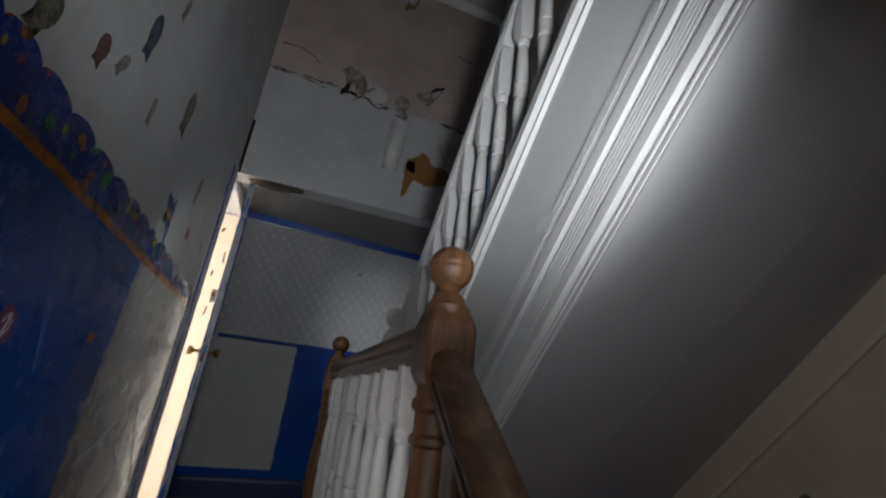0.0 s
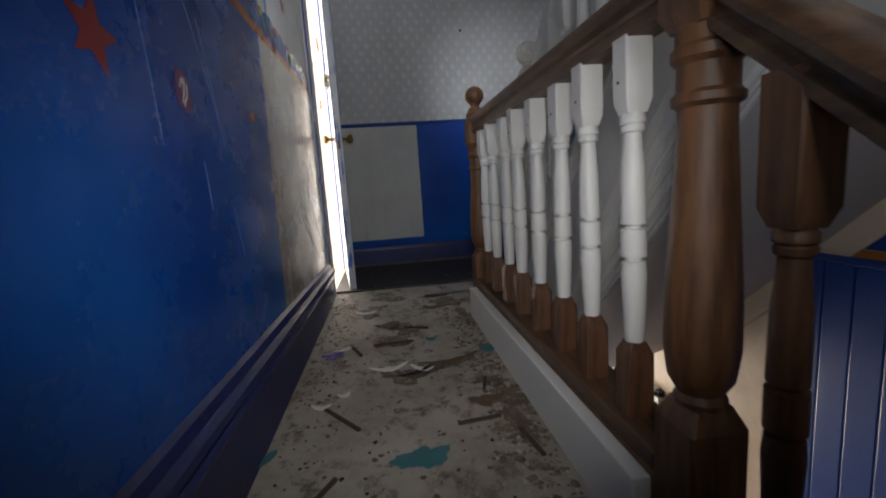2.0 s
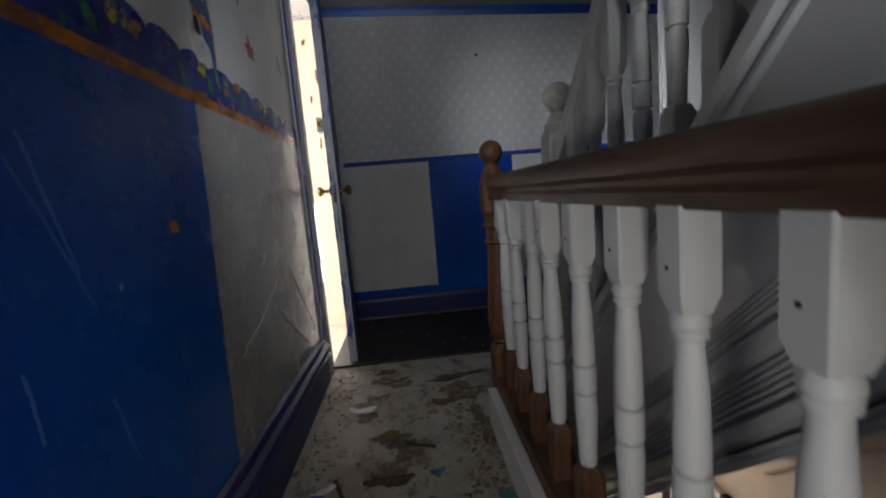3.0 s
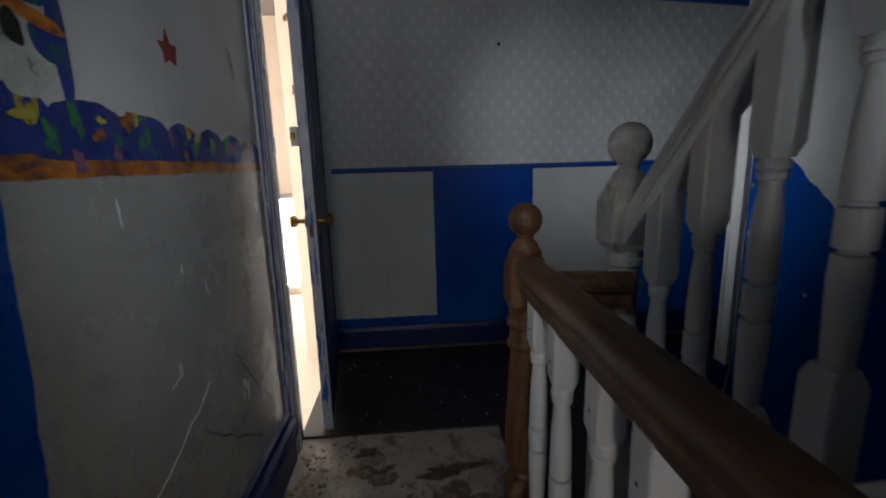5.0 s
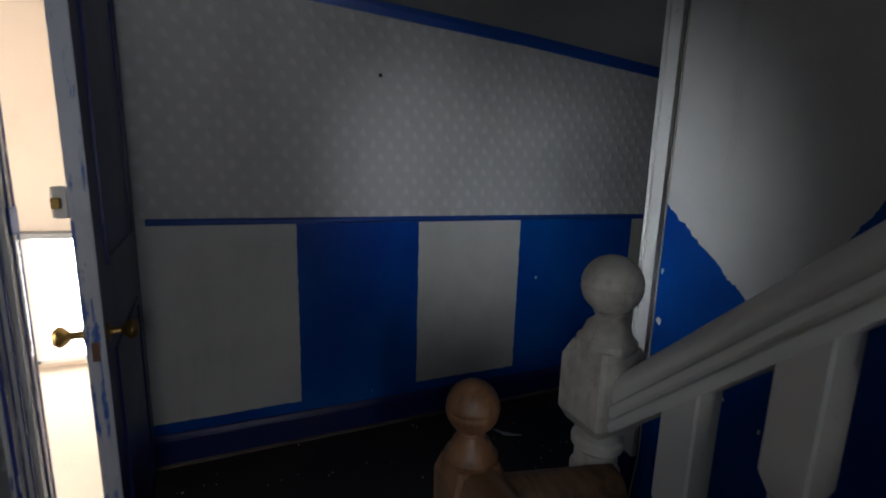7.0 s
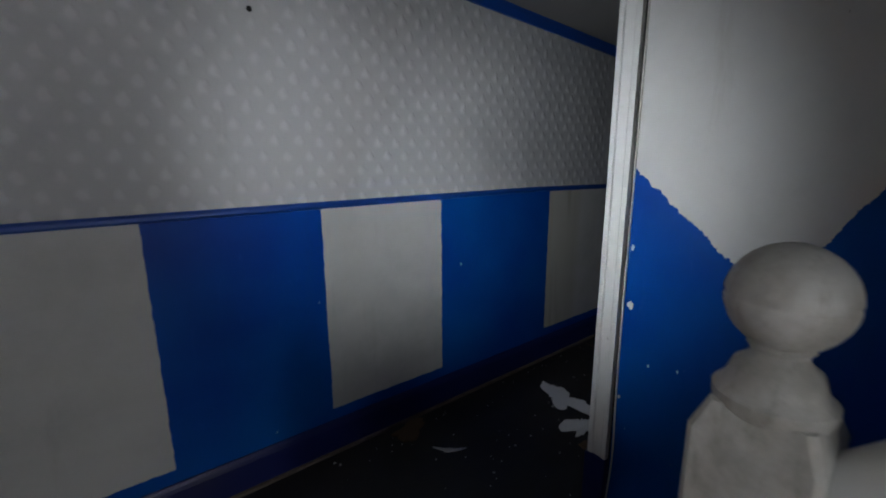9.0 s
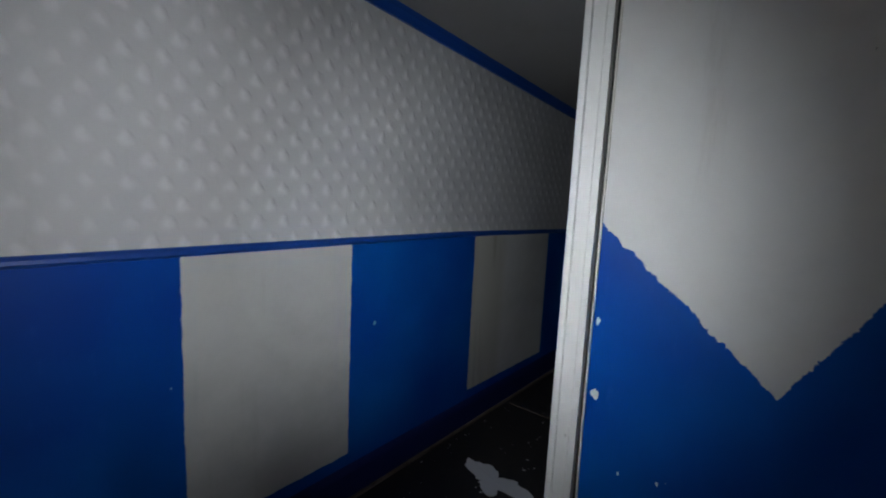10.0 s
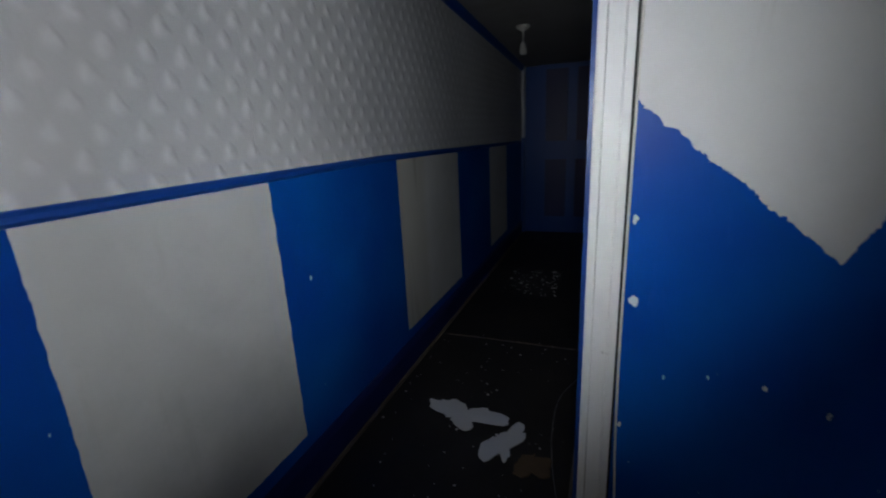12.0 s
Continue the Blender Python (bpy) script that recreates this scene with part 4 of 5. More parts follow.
# boarded blue dado on the wall of the lower stairs
boards = thing("boarded_dado", (1.84, -2.19, 0.285), "blue boarded dado panel with a capped top", "wall panel")
for i in range(14):
    part("board", box((-0.026, -0.098 * (i + 1) + 0.002, -2.2), (0.0, -0.098 * i - 0.002, 0.0), 0.004), TRIM_BLUE, boards)
part("cap", box((-0.040, -1.40, 0.0), (0.0, 0.012, 0.022), 0.005), TRIM_BLUE, boards)
part("orange_line", box((-0.004, -1.40, 0.0225), (0.0, -0.16, 0.048)), ORANGE, boards, "orange painted line")

# ---- room behind the open door ----
# Cream instead of boards: the brightness of sunlight is put into the colour.
structure(part("floor_room", box((-2.6, -2.6, -0.12), (-0.001, 1.4, 0.0)), CREAM), "floor of the next room, coloured pale in place of sunlight", "floor")
structure(part("ceiling_room", box((-2.6, -2.6, 2.4), (-0.15, 1.4, 2.5)), CEIL), "plain room ceiling", "ceiling")
structure(part("wall_room_far", wall_with_holes("y", 1.4, 0.15, (-2.6, -0.12), (-0.0, 2.5), [(-1.65, -0.16, 0.03, 0.88)]), CREAM), "cream room wall with a low bright window", "wall")
structure(part("wall_room_side", wall_with_holes("x", -2.75, 0.15, (-2.6, -0.12), (1.55, 2.5)), CREAM), "plain cream room wall", "wall")
structure(part("wall_room_near", wall_with_holes("y", -2.75, 0.15, (-2.75, -0.12), (-0.15, 2.5)), CREAM), "plain cream room wall", "wall")
structure(part("wall_room_return", wall_with_holes("x", -0.15, 0.15, (0.15, -0.12), (1.4, 2.5)), CREAM), "cream return wall of the next room", "wall")
structure(part("backdrop_room", box((-2.4, 2.4, -0.6), (0.4, 2.42, 1.6)), GLOW), "plain bright daylight outside the window", "backdrop")
window = structure(thing("window_1", (-0.9, 1.40, 0.03), "low bright window in the next room", "window"))
part("window_frame", box((-0.75, -0.02, 0.0), (0.74, 0.02, 0.03), 0.004), WHITE, window)
part("mullion", box((-0.02, -0.02, 0.0), (0.02, 0.02, 0.85), 0.004), WHITE, window)
board = tagged(part("leaning_board", box((-0.42, 1.30, 0.92), (-0.20, 1.335, 1.55), 0.004), GREY_BOARD), "grey board standing on the window ledge", "board")
tagged(part("window_ledge", box((-1.7, 1.26, 0.885), (-0.152, 1.3995, 0.92), 0.004), GREY_BOARD), "grey window ledge in the next room", "ledge", "", "structure")

# ---- corridor ceiling pendant ----
pend = thing("pendant_lamp", (4.35, -0.30, 1.943), "white pendant lampholder with no bulb on the ceiling", "ceiling lamp")
part("ceiling_rose", add_lathe(bmesh.new(), [(0.05, 0.0), (0.05, -0.008), (0.042, -0.022), (0.018, -0.034), (0.006, -0.04)], 24), PLASTIC, pend, "", True)
part("flex", add_lathe(bmesh.new(), [(0.004, -0.035), (0.004, -0.12)], 10), PLASTIC, pend)
part("lampholder", add_lathe(bmesh.new(), [(0.008, -0.115), (0.016, -0.125), (0.02, -0.15), (0.024, -0.155), (0.024, -0.19), (0.018, -0.20)], 18), PLASTIC, pend, "", True)

# ---- transfers and stickers on the left wall ----


def on_left(name, bm, material, y, z, turn, label, category="sticker", lift=0.0012):
    ob = tagged(part(name, bm, material), label, category, "wall stickers")
    ob.matrix_basis = Matrix.Translation((lift, y, z)) @ Matrix.Rotation(radians(90), 4, "Y") @ Matrix.Rotation(radians(90 + turn), 4, "Z")
    return ob


def star(r, inner=0.42, jag=0.06, seed=1):
    rn = random.Random(seed)
    return [((r if i % 2 == 0 else r * inner) * (1 + rn.uniform(-jag, jag)) * math.cos(math.pi / 2 + i * math.pi / 5), (r if i % 2 == 0 else r * inner) * (1 + rn.uniform(-jag, jag)) * math.sin(math.pi / 2 + i * math.pi / 5)) for i in range(10)]


def fish(length, high):
    pts = [(length * 0.5 * math.cos(a), high * 0.5 * math.sin(a)) for a in [i * math.pi / 8 for i in range(-7, 8)]]
    return [(-length * 0.52, high * -0.10), *pts, (-length * 0.52, high * 0.10), (-length * 0.75, high * 0.38), (-length * 0.66, 0.0), (-length * 0.75, -high * 0.38)]


on_left("star_sticker", outline(star(0.041, 0.48, 0.10), 0.0012), RED, -1.548, 1.405, 4, "faded red star sticker on the white wall")
on_left("star_sticker", outline(star(0.055, 0.45, 0.15, 3), 0.0012), RED, -2.888, 0.85, -14, "torn red star sticker on the blue wall")
on_left("round_sticker", ragged(0.032, 0.040, 0.0012, 11, 18, 0.12), PINK, -2.634, 0.83, 0, "scratched pink oval sticker on the blue wall")
on_left("small_transfer", ragged(0.016, 0.014, 0.0012, 12, 12, 0.2), ORANGE, -2.189, 0.852, 0, "small orange transfer on the blue wall")
for y, z, ln, hi, turn, m, lab in ((-2.741, 1.449, 0.075, 0.05, 80, FISH_RED, "faded red and yellow fish transfer"), (-2.637, 1.491, 0.07, 0.035, 60, FISH_GREY, "faded grey fish transfer"), (-2.556, 1.672, 0.13, 0.062, 85, FISH_BLUE, "faded blue fish transfer"), (-2.39, 1.526, 0.08, 0.03, 85, FISH_GREY, "small faded grey fish transfer"), (-2.087, 1.735, 0.16, 0.085, 82, FISH_GREEN, "faded green fish transfer"), (-1.60, 1.62, 0.13, 0.05, 78, FISH_GREY, "faded grey fish transfer"), (-2.933, 1.36, 0.10, 0.06, 70, FISH_GREEN, "faded brown fish transfer"), (-2.431, 1.897, 0.08, 0.03, 80, FISH_GREY, "small faded grey fish transfer"), (-1.20, 1.46, 0.07, 0.025, 110, FISH_GREY, "small faded brown fish transfer")):
    on_left("fish_transfer", outline(fish(ln, hi), 0.001), m, y, z, turn, lab + " on the white wall", "wall transfer")
# painted group rising from the wave border
for name, rx, rz, y, z, turn, m, sd, lab, lift in (
        ("painted_weed", 0.016, 0.11, -1.862, 1.34, 3, DAUB_BLUE, 31, "blue and green painted weed rising from the border", 0.0010),
        ("painted_leaf", 0.026, 0.034, -1.885, 1.335, 20, DAUB_BLUE, 36, "blue and green painted leaf beside the weed", 0.0020),
        ("painted_shape", 0.055, 0.060, -1.925, 1.310, 0, DAUB_WHITE, 32, "white and green painted shape over the border", 0.0004),
        ("painted_stripe", 0.060, 0.011, -1.905, 1.362, -8, DAUB_ORANGE, 33, "orange painted stripe above the border", 0.0032),
        ("painted_shape", 0.055, 0.024, -1.925, 1.405, -10, DAUB_BLUE, 37, "blue painted shape above the orange stripe", 0.0012),
        ("painted_shape", 0.016, 0.022, -1.945, 1.338, 0, DARK, 34, "black painted patch above the border", 0.0042),
        ("painted_leaf", 0.022, 0.007, -1.955, 1.226, 6, YELLOW_PAINT, 35, "yellow painted leaf on the border", 0.0030)):
    on_left(name, ragged(rx, rz, 0.001, sd, 26, 0.22), m, y, z, turn, lab, "wall painting", lift)
# hand-painted plants and blooms along the wave border
for k, (y, z, ry, rz, turn, m, lab) in enumerate((
        (-1.910, 1.197, 0.013, 0.026, 12, DAUB_GREEN, "green painted leaf"), (-1.857, 1.228, 0.012, 0.036, 6, DAUB_GREEN, "green painted leaf"),
        (-1.809, 1.207, 0.022, 0.012, 0, DAUB_BROWN, "dull red painted bloom"), (-1.726, 1.238, 0.026, 0.020, 0, DAUB_BROWN, "brown and orange painted bloom"),
        (-1.704, 1.243, 0.008, 0.017, 10, YELLOW_PAINT, "yellow painted leaf"), (-1.695, 1.197, 0.011, 0.022, -6, DAUB_GREEN, "green painted leaf"),
        (-1.770, 1.176, 0.012, 0.018, 4, DAUB_PINK, "pinkish painted blob"), (-1.864, 1.162, 0.018, 0.020, 0, DAUB_PINK, "pinkish painted blob"),
        (-1.969, 1.163, 0.034, 0.016, 0, DAUB_BROWN, "brown painted blob"), (-1.481, 1.197, 0.018, 0.020, 8, DAUB_GREEN, "green painted leaf"),
        (-1.471, 1.219, 0.018, 0.007, 20, YELLOW_PAINT, "yellow painted leaf"), (-1.387, 1.206, 0.020, 0.022, 0, DAUB_GREEN, "green painted leaf"),
        (-1.586, 1.218, 0.012, 0.018, 0, DAUB_PINK, "pinkish painted blob"), (-1.530, 1.178, 0.014, 0.016, 0, DAUB_BROWN, "dull red painted bloom"),
        (-1.800, 1.232, 0.013, 0.008, -15, YELLOW_PAINT, "yellow painted leaf"), (-1.290, 1.200, 0.014, 0.018, 5, DAUB_PINK, "pinkish painted blob"),
        (-2.215, 1.232, 0.022, 0.020, 0, DAUB_BROWN, "dull red painted bloom"), (-2.340, 1.206, 0.016, 0.026, 10, DAUB_GREEN, "green painted leaf"),
        (-2.470, 1.240, 0.024, 0.018, 0, DAUB_GREEN, "green painted leaf"), (-2.560, 1.205, 0.018, 0.014, 0, DAUB_BROWN, "brown painted bloom"),
        (-2.660, 1.244, 0.026, 0.020, 0, DAUB_BROWN, "dull red painted bloom"), (-2.790, 1.210, 0.020, 0.024, -8, DAUB_GREEN, "green painted leaf"))):
    on_left("painted_plant", ragged(ry * 0.8, rz * 0.85, 0.0008, 300 + k, 24, 0.5), m, y, z, turn, lab + " on the blue wave border", "wall painting", 0.0014)
# scrapes in the pale dado
for k, (y, z, ry, rz, turn) in enumerate(((-1.366, 0.515, 0.010, 0.028, 25), (-1.350, 0.485, 0.006, 0.022, -20), (-1.385, 0.49, 0.004, 0.018, 5), (-1.681, 0.718, 0.005, 0.020, 10), (-1.70, 0.70, 0.022, 0.003, 18), (-1.794, 1.075, 0.004, 0.022, 4), (-1.52, 0.86, 0.003, 0.020, 12), (-1.62, 0.93, 0.003, 0.014, -8))):
    on_left("paint_scrape", ragged(ry, rz, 0.0006, 340 + k, 18, 0.6), FLAKE, y, z, turn, "white scrape in the pale gloss dado", "scrape", 0.0010)

# ---- damage on the upper wall ----


def on_upper(name, bm, material, x, z, turn, label, lift=0.002):
    ob = tagged(part(name, bm, material), label, "wall damage")
    ob.matrix_basis = Matrix.Translation((x, -0.8505 - lift, z)) @ Matrix.Rotation(radians(90), 4, "X") @ Matrix.Rotation(radians(turn), 4, "Z")
    return ob


on_upper("brown_peel", ragged(0.15, 0.13, 0.002, 41, 46, 0.42), RUST, 1.30, 2.50, 0, "brown stained patch where paint fell off")
on_upper("brown_peel", ragged(0.05, 0.13, 0.002, 42, 40, 0.5), RUST, 1.16, 2.42, -10, "brown stained streak where paint fell off")


def curled_strip(radius, length, taper, seed):
    """Paper rolled in on itself, hanging from its upper edge."""
    rn = random.Random(seed)
    bm = bmesh.new()
    rows = []
    for i in range(11):
        t = i / 10
        r = radius * (1 - taper * t) * rn.uniform(0.93, 1.07)
        rows.append([bm.verts.new((r * math.cos(a) * 1.2, -length * t + 0.02 * math.sin(3 * a) * t, r * (0.15 + math.sin(a)))) for a in [math.pi * (k / 9) * 1.12 - 0.12 for k in range(10)]])
    for a, b in zip(rows, rows[1:]):
        for k in range(9):
            bm.faces.new((a[k], a[k + 1], b[k + 1], b[k]))
    return bm


on_upper("hanging_paper", curled_strip(0.062, 0.46, 0.15, 43), FLAKE, 1.03, 2.86, -4, "rolled strip of white paper hanging off the wall")
on_upper("hanging_paper", curled_strip(0.035, 0.30, 0.3, 49), FLAKE, 1.02, 4.40, -14, "rolled strip of white paper below the upper landing")
on_upper("tear_and_shade", ragged(0.050, 0.020, 0.002, 44, 30, 0.8), DARK, 0.60, 3.00, 12, "dark torn gap in the plaster")
on_upper("tear_and_shade", ragged(0.055, 0.022, 0.002, 45, 30, 0.8), DARK, 1.30, 3.31, 35, "dark torn gap in the plaster")
on_upper("tear_and_shade", ragged(0.05, 0.10, 0.002, 46, 34, 0.5), RUST, 0.97, 4.15, -15, "brown damp tear below the upper landing")
on_upper("plaster_flap", ragged(0.13, 0.09, 0.004, 47, 20, 0.3, 0.03), FLAKE, 1.42, 2.86, 20, "hanging flap of torn white paper", 0.004)
on_upper("plaster_flap", ragged(0.10, 0.08, 0.004, 48, 18, 0.3, 0.02), FLAKE, 0.80, 3.06, -15, "lifted flap of torn white paper", 0.004)
on_upper("plaster_flap", ragged(0.075, 0.12, 0.004, 148, 26, 0.45, 0.03), TORN_PAPER, 0.61, 3.13, 22, "torn brown-edged paper flap standing off the wall", 0.006)
on_upper("plaster_flap", ragged(0.05, 0.09, 0.004, 149, 26, 0.5, 0.03), TORN_PAPER, 0.71, 3.07, -30, "torn brown-edged paper flap standing off the wall", 0.008)
on_upper("plaster_flap", ragged(0.07, 0.10, 0.003, 150, 26, 0.45, 0.02), TORN_PAPER, 1.02, 3.02, 10, "torn stained paper above the hanging roll", 0.005)
on_upper("plaster_flap", ragged(0.09, 0.05, 0.003, 151, 26, 0.5, 0.02), TORN_PAPER, 1.20, 3.18, 30, "torn stained paper beside a dark gap", 0.005)
on_upper("tear_and_shade", ragged(0.022, 0.060, 0.002, 152, 26, 0.7), DARK, 0.56, 3.02, -8, "dark torn gap in the plaster")
on_upper("tear_and_shade", ragged(0.040, 0.018, 0.002, 153, 26, 0.7), DARK, 1.22, 3.20, 40, "dark torn gap in the plaster")
# Black patch painted as the shade where the paper roll leaves the wall.
on_upper("tear_and_shade", ragged(0.035, 0.012, 0.002, 154, 22, 0.7), DARK, 1.03, 2.93, 8, "black patch painted as shadow at the top of the paper roll")
stain = tagged(part("damp_stain", ragged(0.20, 0.068, 0.002, 155, 34, 0.22), DAMP), "dark brown damp stain over the lobby opening", "stain")
stain.matrix_basis = Matrix.Translation((0.26, -0.775, 2.0975))
structure(part("corner_strip", box((0.001, -0.858, 2.10), (0.02, -0.8502, 2.52), 0.002), DARK), "black strip in the corner", "trim")

# ---- litter on the floors ----


def scrap(name, x, y, rx, ry, turn, material, seed, label, thick=0.003, curl=0.006, z=0.0005, rough=0.4, group=""):
    ob = tagged(part(name, ragged(rx, ry, thick, seed, 46, rough * 1.25, curl), material), label, "litter", group)
    ob.matrix_basis = Matrix.Translation((x, y, z)) @ Matrix.Rotation(radians(turn), 4, "Z")
    return ob


scrap("paint_flake", 2.42, -0.41, 0.125, 0.085, 82, FLAKE, 51, "large white paint flake on the black floor", rough=0.62)
scrap("paint_flake", 2.29, -0.61, 0.062, 0.105, 80, FLAKE, 52, "large white paint flake on the black floor", rough=0.55)
scrap("brown_scrap", 2.20, -0.74, 0.07, 0.055, -20, BROWN, 53, "brown cardboard scrap on the black floor", 0.006)
scrap("brown_scrap", 1.60, -0.10, 0.10, 0.05, 10, BROWN, 54, "brown scrap beside the blue skirting", 0.006)
scrap("paint_flake", 1.66, -0.33, 0.055, 0.016, -45, FLAKE, 55, "narrow white paint flake on the black floor")
for x, y, rx, ry, t, m, lab in ((0.34, -1.15, 0.085, 0.05, 5, BACKING, "torn brown patch of lino backing"), (0.655, -1.31, 0.13, 0.06, 4, BACKING, "torn brown patch of lino backing"), (0.25, -1.32, 0.07, 0.04, 20, BACKING, "torn brown patch of lino backing"), (0.375, -1.78, 0.09, 0.05, 15, BACKING, "torn brown patch of lino backing"), (0.489, -2.125, 0.10, 0.05, 8, BACKING, "torn brown patch of lino backing"), (0.36, -2.17, 0.07, 0.045, -25, BACKING, "crumpled brown scrap"), (0.70, -1.62, 0.035, 0.15, 0, BACKING, "brown dirt along the kerb"), (0.67, -2.45, 0.05, 0.12, 8, BACKING, "brown dirt along the kerb")):
    scrap("torn_patch", x, y, rx, ry, t, m, int(1000 * (x - y)), lab + " on the grey floor", 0.0012, 0.001, 0.0004, 0.62)
for x, y, rx, ry, t, m, lab in ((0.397, -2.628, 0.055, 0.045, 10, TEAL, "teal paper scrap on the grey floor"), (0.70, -2.02, 0.045, 0.035, 0, TEAL, "teal paper scrap on the grey floor"), (0.50, -1.86, 0.022, 0.02, 0, TEAL, "small teal scrap on the grey floor"), (0.115, -1.93, 0.045, 0.025, 12, PURPLE, "purple foil scrap on the grey floor"), (0.15, -1.88, 0.04, 0.012, 30, FLAKE, "white torn scrap on the grey floor"), (0.328, -2.11, 0.05, 0.022, 12, FLAKE, "white paper scrap on the grey floor"), (0.443, -2.142, 0.035, 0.018, -20, FLAKE, "white paper scrap on the grey floor"), (0.027, -2.545, 0.022, 0.03, 0, TEAL, "teal paper scrap beside the skirting"), (0.19, -2.27, 0.02, 0.013, 20, FLAKE, "small white scrap on the grey floor"), (0.13, -2.33, 0.025, 0.014, -10, FLAKE, "small white scrap on the grey floor"), (0.60, -2.402, 0.05, 0.03, -8, BROWN, "brown curled scrap on the grey floor"), (0.548, -2.10, 0.075, 0.022, 18, BROWN, "brown torn scrap on the grey floor"), (0.33, -1.62, 0.06, 0.03, 25, BROWN, "brown torn scrap on the grey floor"), (0.56, -1.40, 0.06, 0.025, -15, BROWN, "brown torn scrap on the grey floor"), (0.22, -1.40, 0.05, 0.03, -10, FLAKE, "white paper scrap on the grey floor"), (0.42, -2.16, 0.07, 0.012, 28, DARK, "dark charred scrap on the grey floor"), (0.48, -3.0, 0.10, 0.035, -5, BROWN, "dark scrap at the step's edge")):
    scrap("paper_scrap", x, y, rx, ry, t, m, int(900 * (x - y)), lab, 0.003, 0.008)
for x, y, t, ln in ((0.199, -1.90, 112, 0.13), (0.345, -1.863, 4, 0.16), (0.193, -2.408, 128, 0.17), (0.561, -2.50, 6, 0.12), (0.18, -2.70, 60, 0.10), (0.62, -2.30, 75, 0.09), (0.45, -1.70, 160, 0.11), (0.66, -2.62, 100, 0.12)):
    st = tagged(part("wood_splinter", box((-ln / 2, -0.0055, 0.0), (ln / 2, 0.0055, 0.008), 0.002), SPLINTER), "thin brown wooden splinter lying on the grey floor", "splinter", "splinters on the landing")
    st.matrix_basis = Matrix.Translation((x, y, 0.0005)) @ Matrix.Rotation(radians(t), 4, "Z")


def crumbs(name, count, x0, x1, y0, y1, material, seed, label, size=(0.003, 0.012), edge=False):
    """Uncountable grit and flakes, one object."""
    rn = random.Random(seed)
    bm = bmesh.new()
    for _ in range(count):
        u = rn.random()
        if edge:
            u = 0.5 + 0.5 * (1 - (1 - abs(2 * u - 1)) ** 1.6) * (1 if u > 0.5 else -1)
        x, y, r = x0 + (x1 - x0) * u, rn.uniform(y0, y1), rn.uniform(*size) * rn.uniform(0.5, 1.2)
        k, ph = rn.randint(4, 6), rn.uniform(0, 6)
        ring = [(x + r * rn.uniform(0.5, 1.2) * math.cos(ph + i * 6.283 / k), y + r * rn.uniform(0.5, 1.2) * math.sin(ph + i * 6.283 / k)) for i in range(k)]
        low = [bm.verts.new((a, b, 0.0003)) for a, b in ring]
        top = bm.verts.new((x, y, 0.0015 + r * rn.uniform(0.1, 0.5)))
        for i in range(k):
            bm.faces.new((low[i], low[(i + 1) % k], top))
    return tagged(part(name, bm, material), label, "litter", "", "stuff")


crumbs("plaster_crumbs", 420, 0.05, 0.70, -3.0, -0.92, PALE_GRIT, 61, "white plaster crumbs strewn over the grey floor", (0.002, 0.007), True)
for k, (x, y, rx, ry, t) in enumerate(((0.46, -2.15, 0.075, 0.035, 20), (0.36, -1.86, 0.07, 0.03, 8), (0.38, -1.66, 0.06, 0.035, 30), (0.62, -1.16, 0.10, 0.035, 5), (0.30, -1.02, 0.05, 0.025, 0), (0.24, -1.45, 0.045, 0.03, -15), (0.64, -2.28, 0.05, 0.03, 10))):
    scrap("torn_patch", x, y, rx, ry, t, DAMP, 700 + k, "dark brown torn patch on the grey floor", 0.0016, 0.001, 0.0006, 0.6)
crumbs("kerb_rubble", 520, 0.60, 0.715, -3.0, -1.3, BACKING, 66, "brown rubble heaped along the white kerb", (0.004, 0.016))
crumbs("kerb_flakes", 120, 0.58, 0.715, -3.0, -1.3, PALE_GRIT, 67, "pale paint flakes along the white kerb", (0.003, 0.010))
crumbs("wall_rubble", 220, 0.04, 0.16, -2.3, -0.95, BACKING, 68, "brown rubble along the blue skirting", (0.003, 0.012))
crumbs("brown_crumbs", 330, 0.05, 0.70, -3.0, -0.92, BROWN, 62, "brown dirt crumbs strewn over the grey floor", (0.003, 0.010), True)
crumbs("dark_crumbs", 260, 0.05, 0.70, -3.0, -0.92, DARK, 63, "dark grit strewn over the grey floor", (0.002, 0.008))
crumbs("lobby_crumbs", 170, 0.1, 3.2, -0.85, -0.04, FLAKE, 64, "white specks strewn over the black floor", (0.002, 0.008))
crumbs("corridor_crumbs", 130, 3.9, 4.5, -0.62, -0.22, FLAKE, 65, "heap of white flakes on the corridor floor", (0.003, 0.013))
bm = bmesh.new()
add_lathe(bm, [(0.009, -0.002), (0.010, 0.0), (0.006, 0.004), (0.001, 0.005)], 12)
nail = tagged(part("wall_hook", bm, DARK), "small dark screw hole plug in the wallpaper", "screw")
nail.matrix_basis = pose(1.051, -0.0005, 1.807, 90, 0, 0)
for k, (y, z, r) in enumerate(((-1.287, 0.672, 0.0045), (-1.403, 0.628, 0.0050), (-1.181, 0.680, 0.0030), (-1.094, 0.665, 0.0030), (-1.020, 0.845, 0.0090), (-1.009, 0.520, 0.0045), (-1.012, 1.031, 0.0060))):
    ch = tagged(part("paint_chip", ragged(r * 1.5, r, 0.001, 70 + k, 12, 0.4), FLAKE), "small white chip in the blue paint", "paint chip")
    ch.matrix_basis = Matrix.Translation((1.8388, y, z)) @ Matrix.Rotation(radians(-90), 4, "Y")
ch = tagged(part("paint_chip", ragged(0.006, 0.008, 0.001, 77, 10, 0.3), FLAKE), "small white chip in the blue paint", "paint chip")
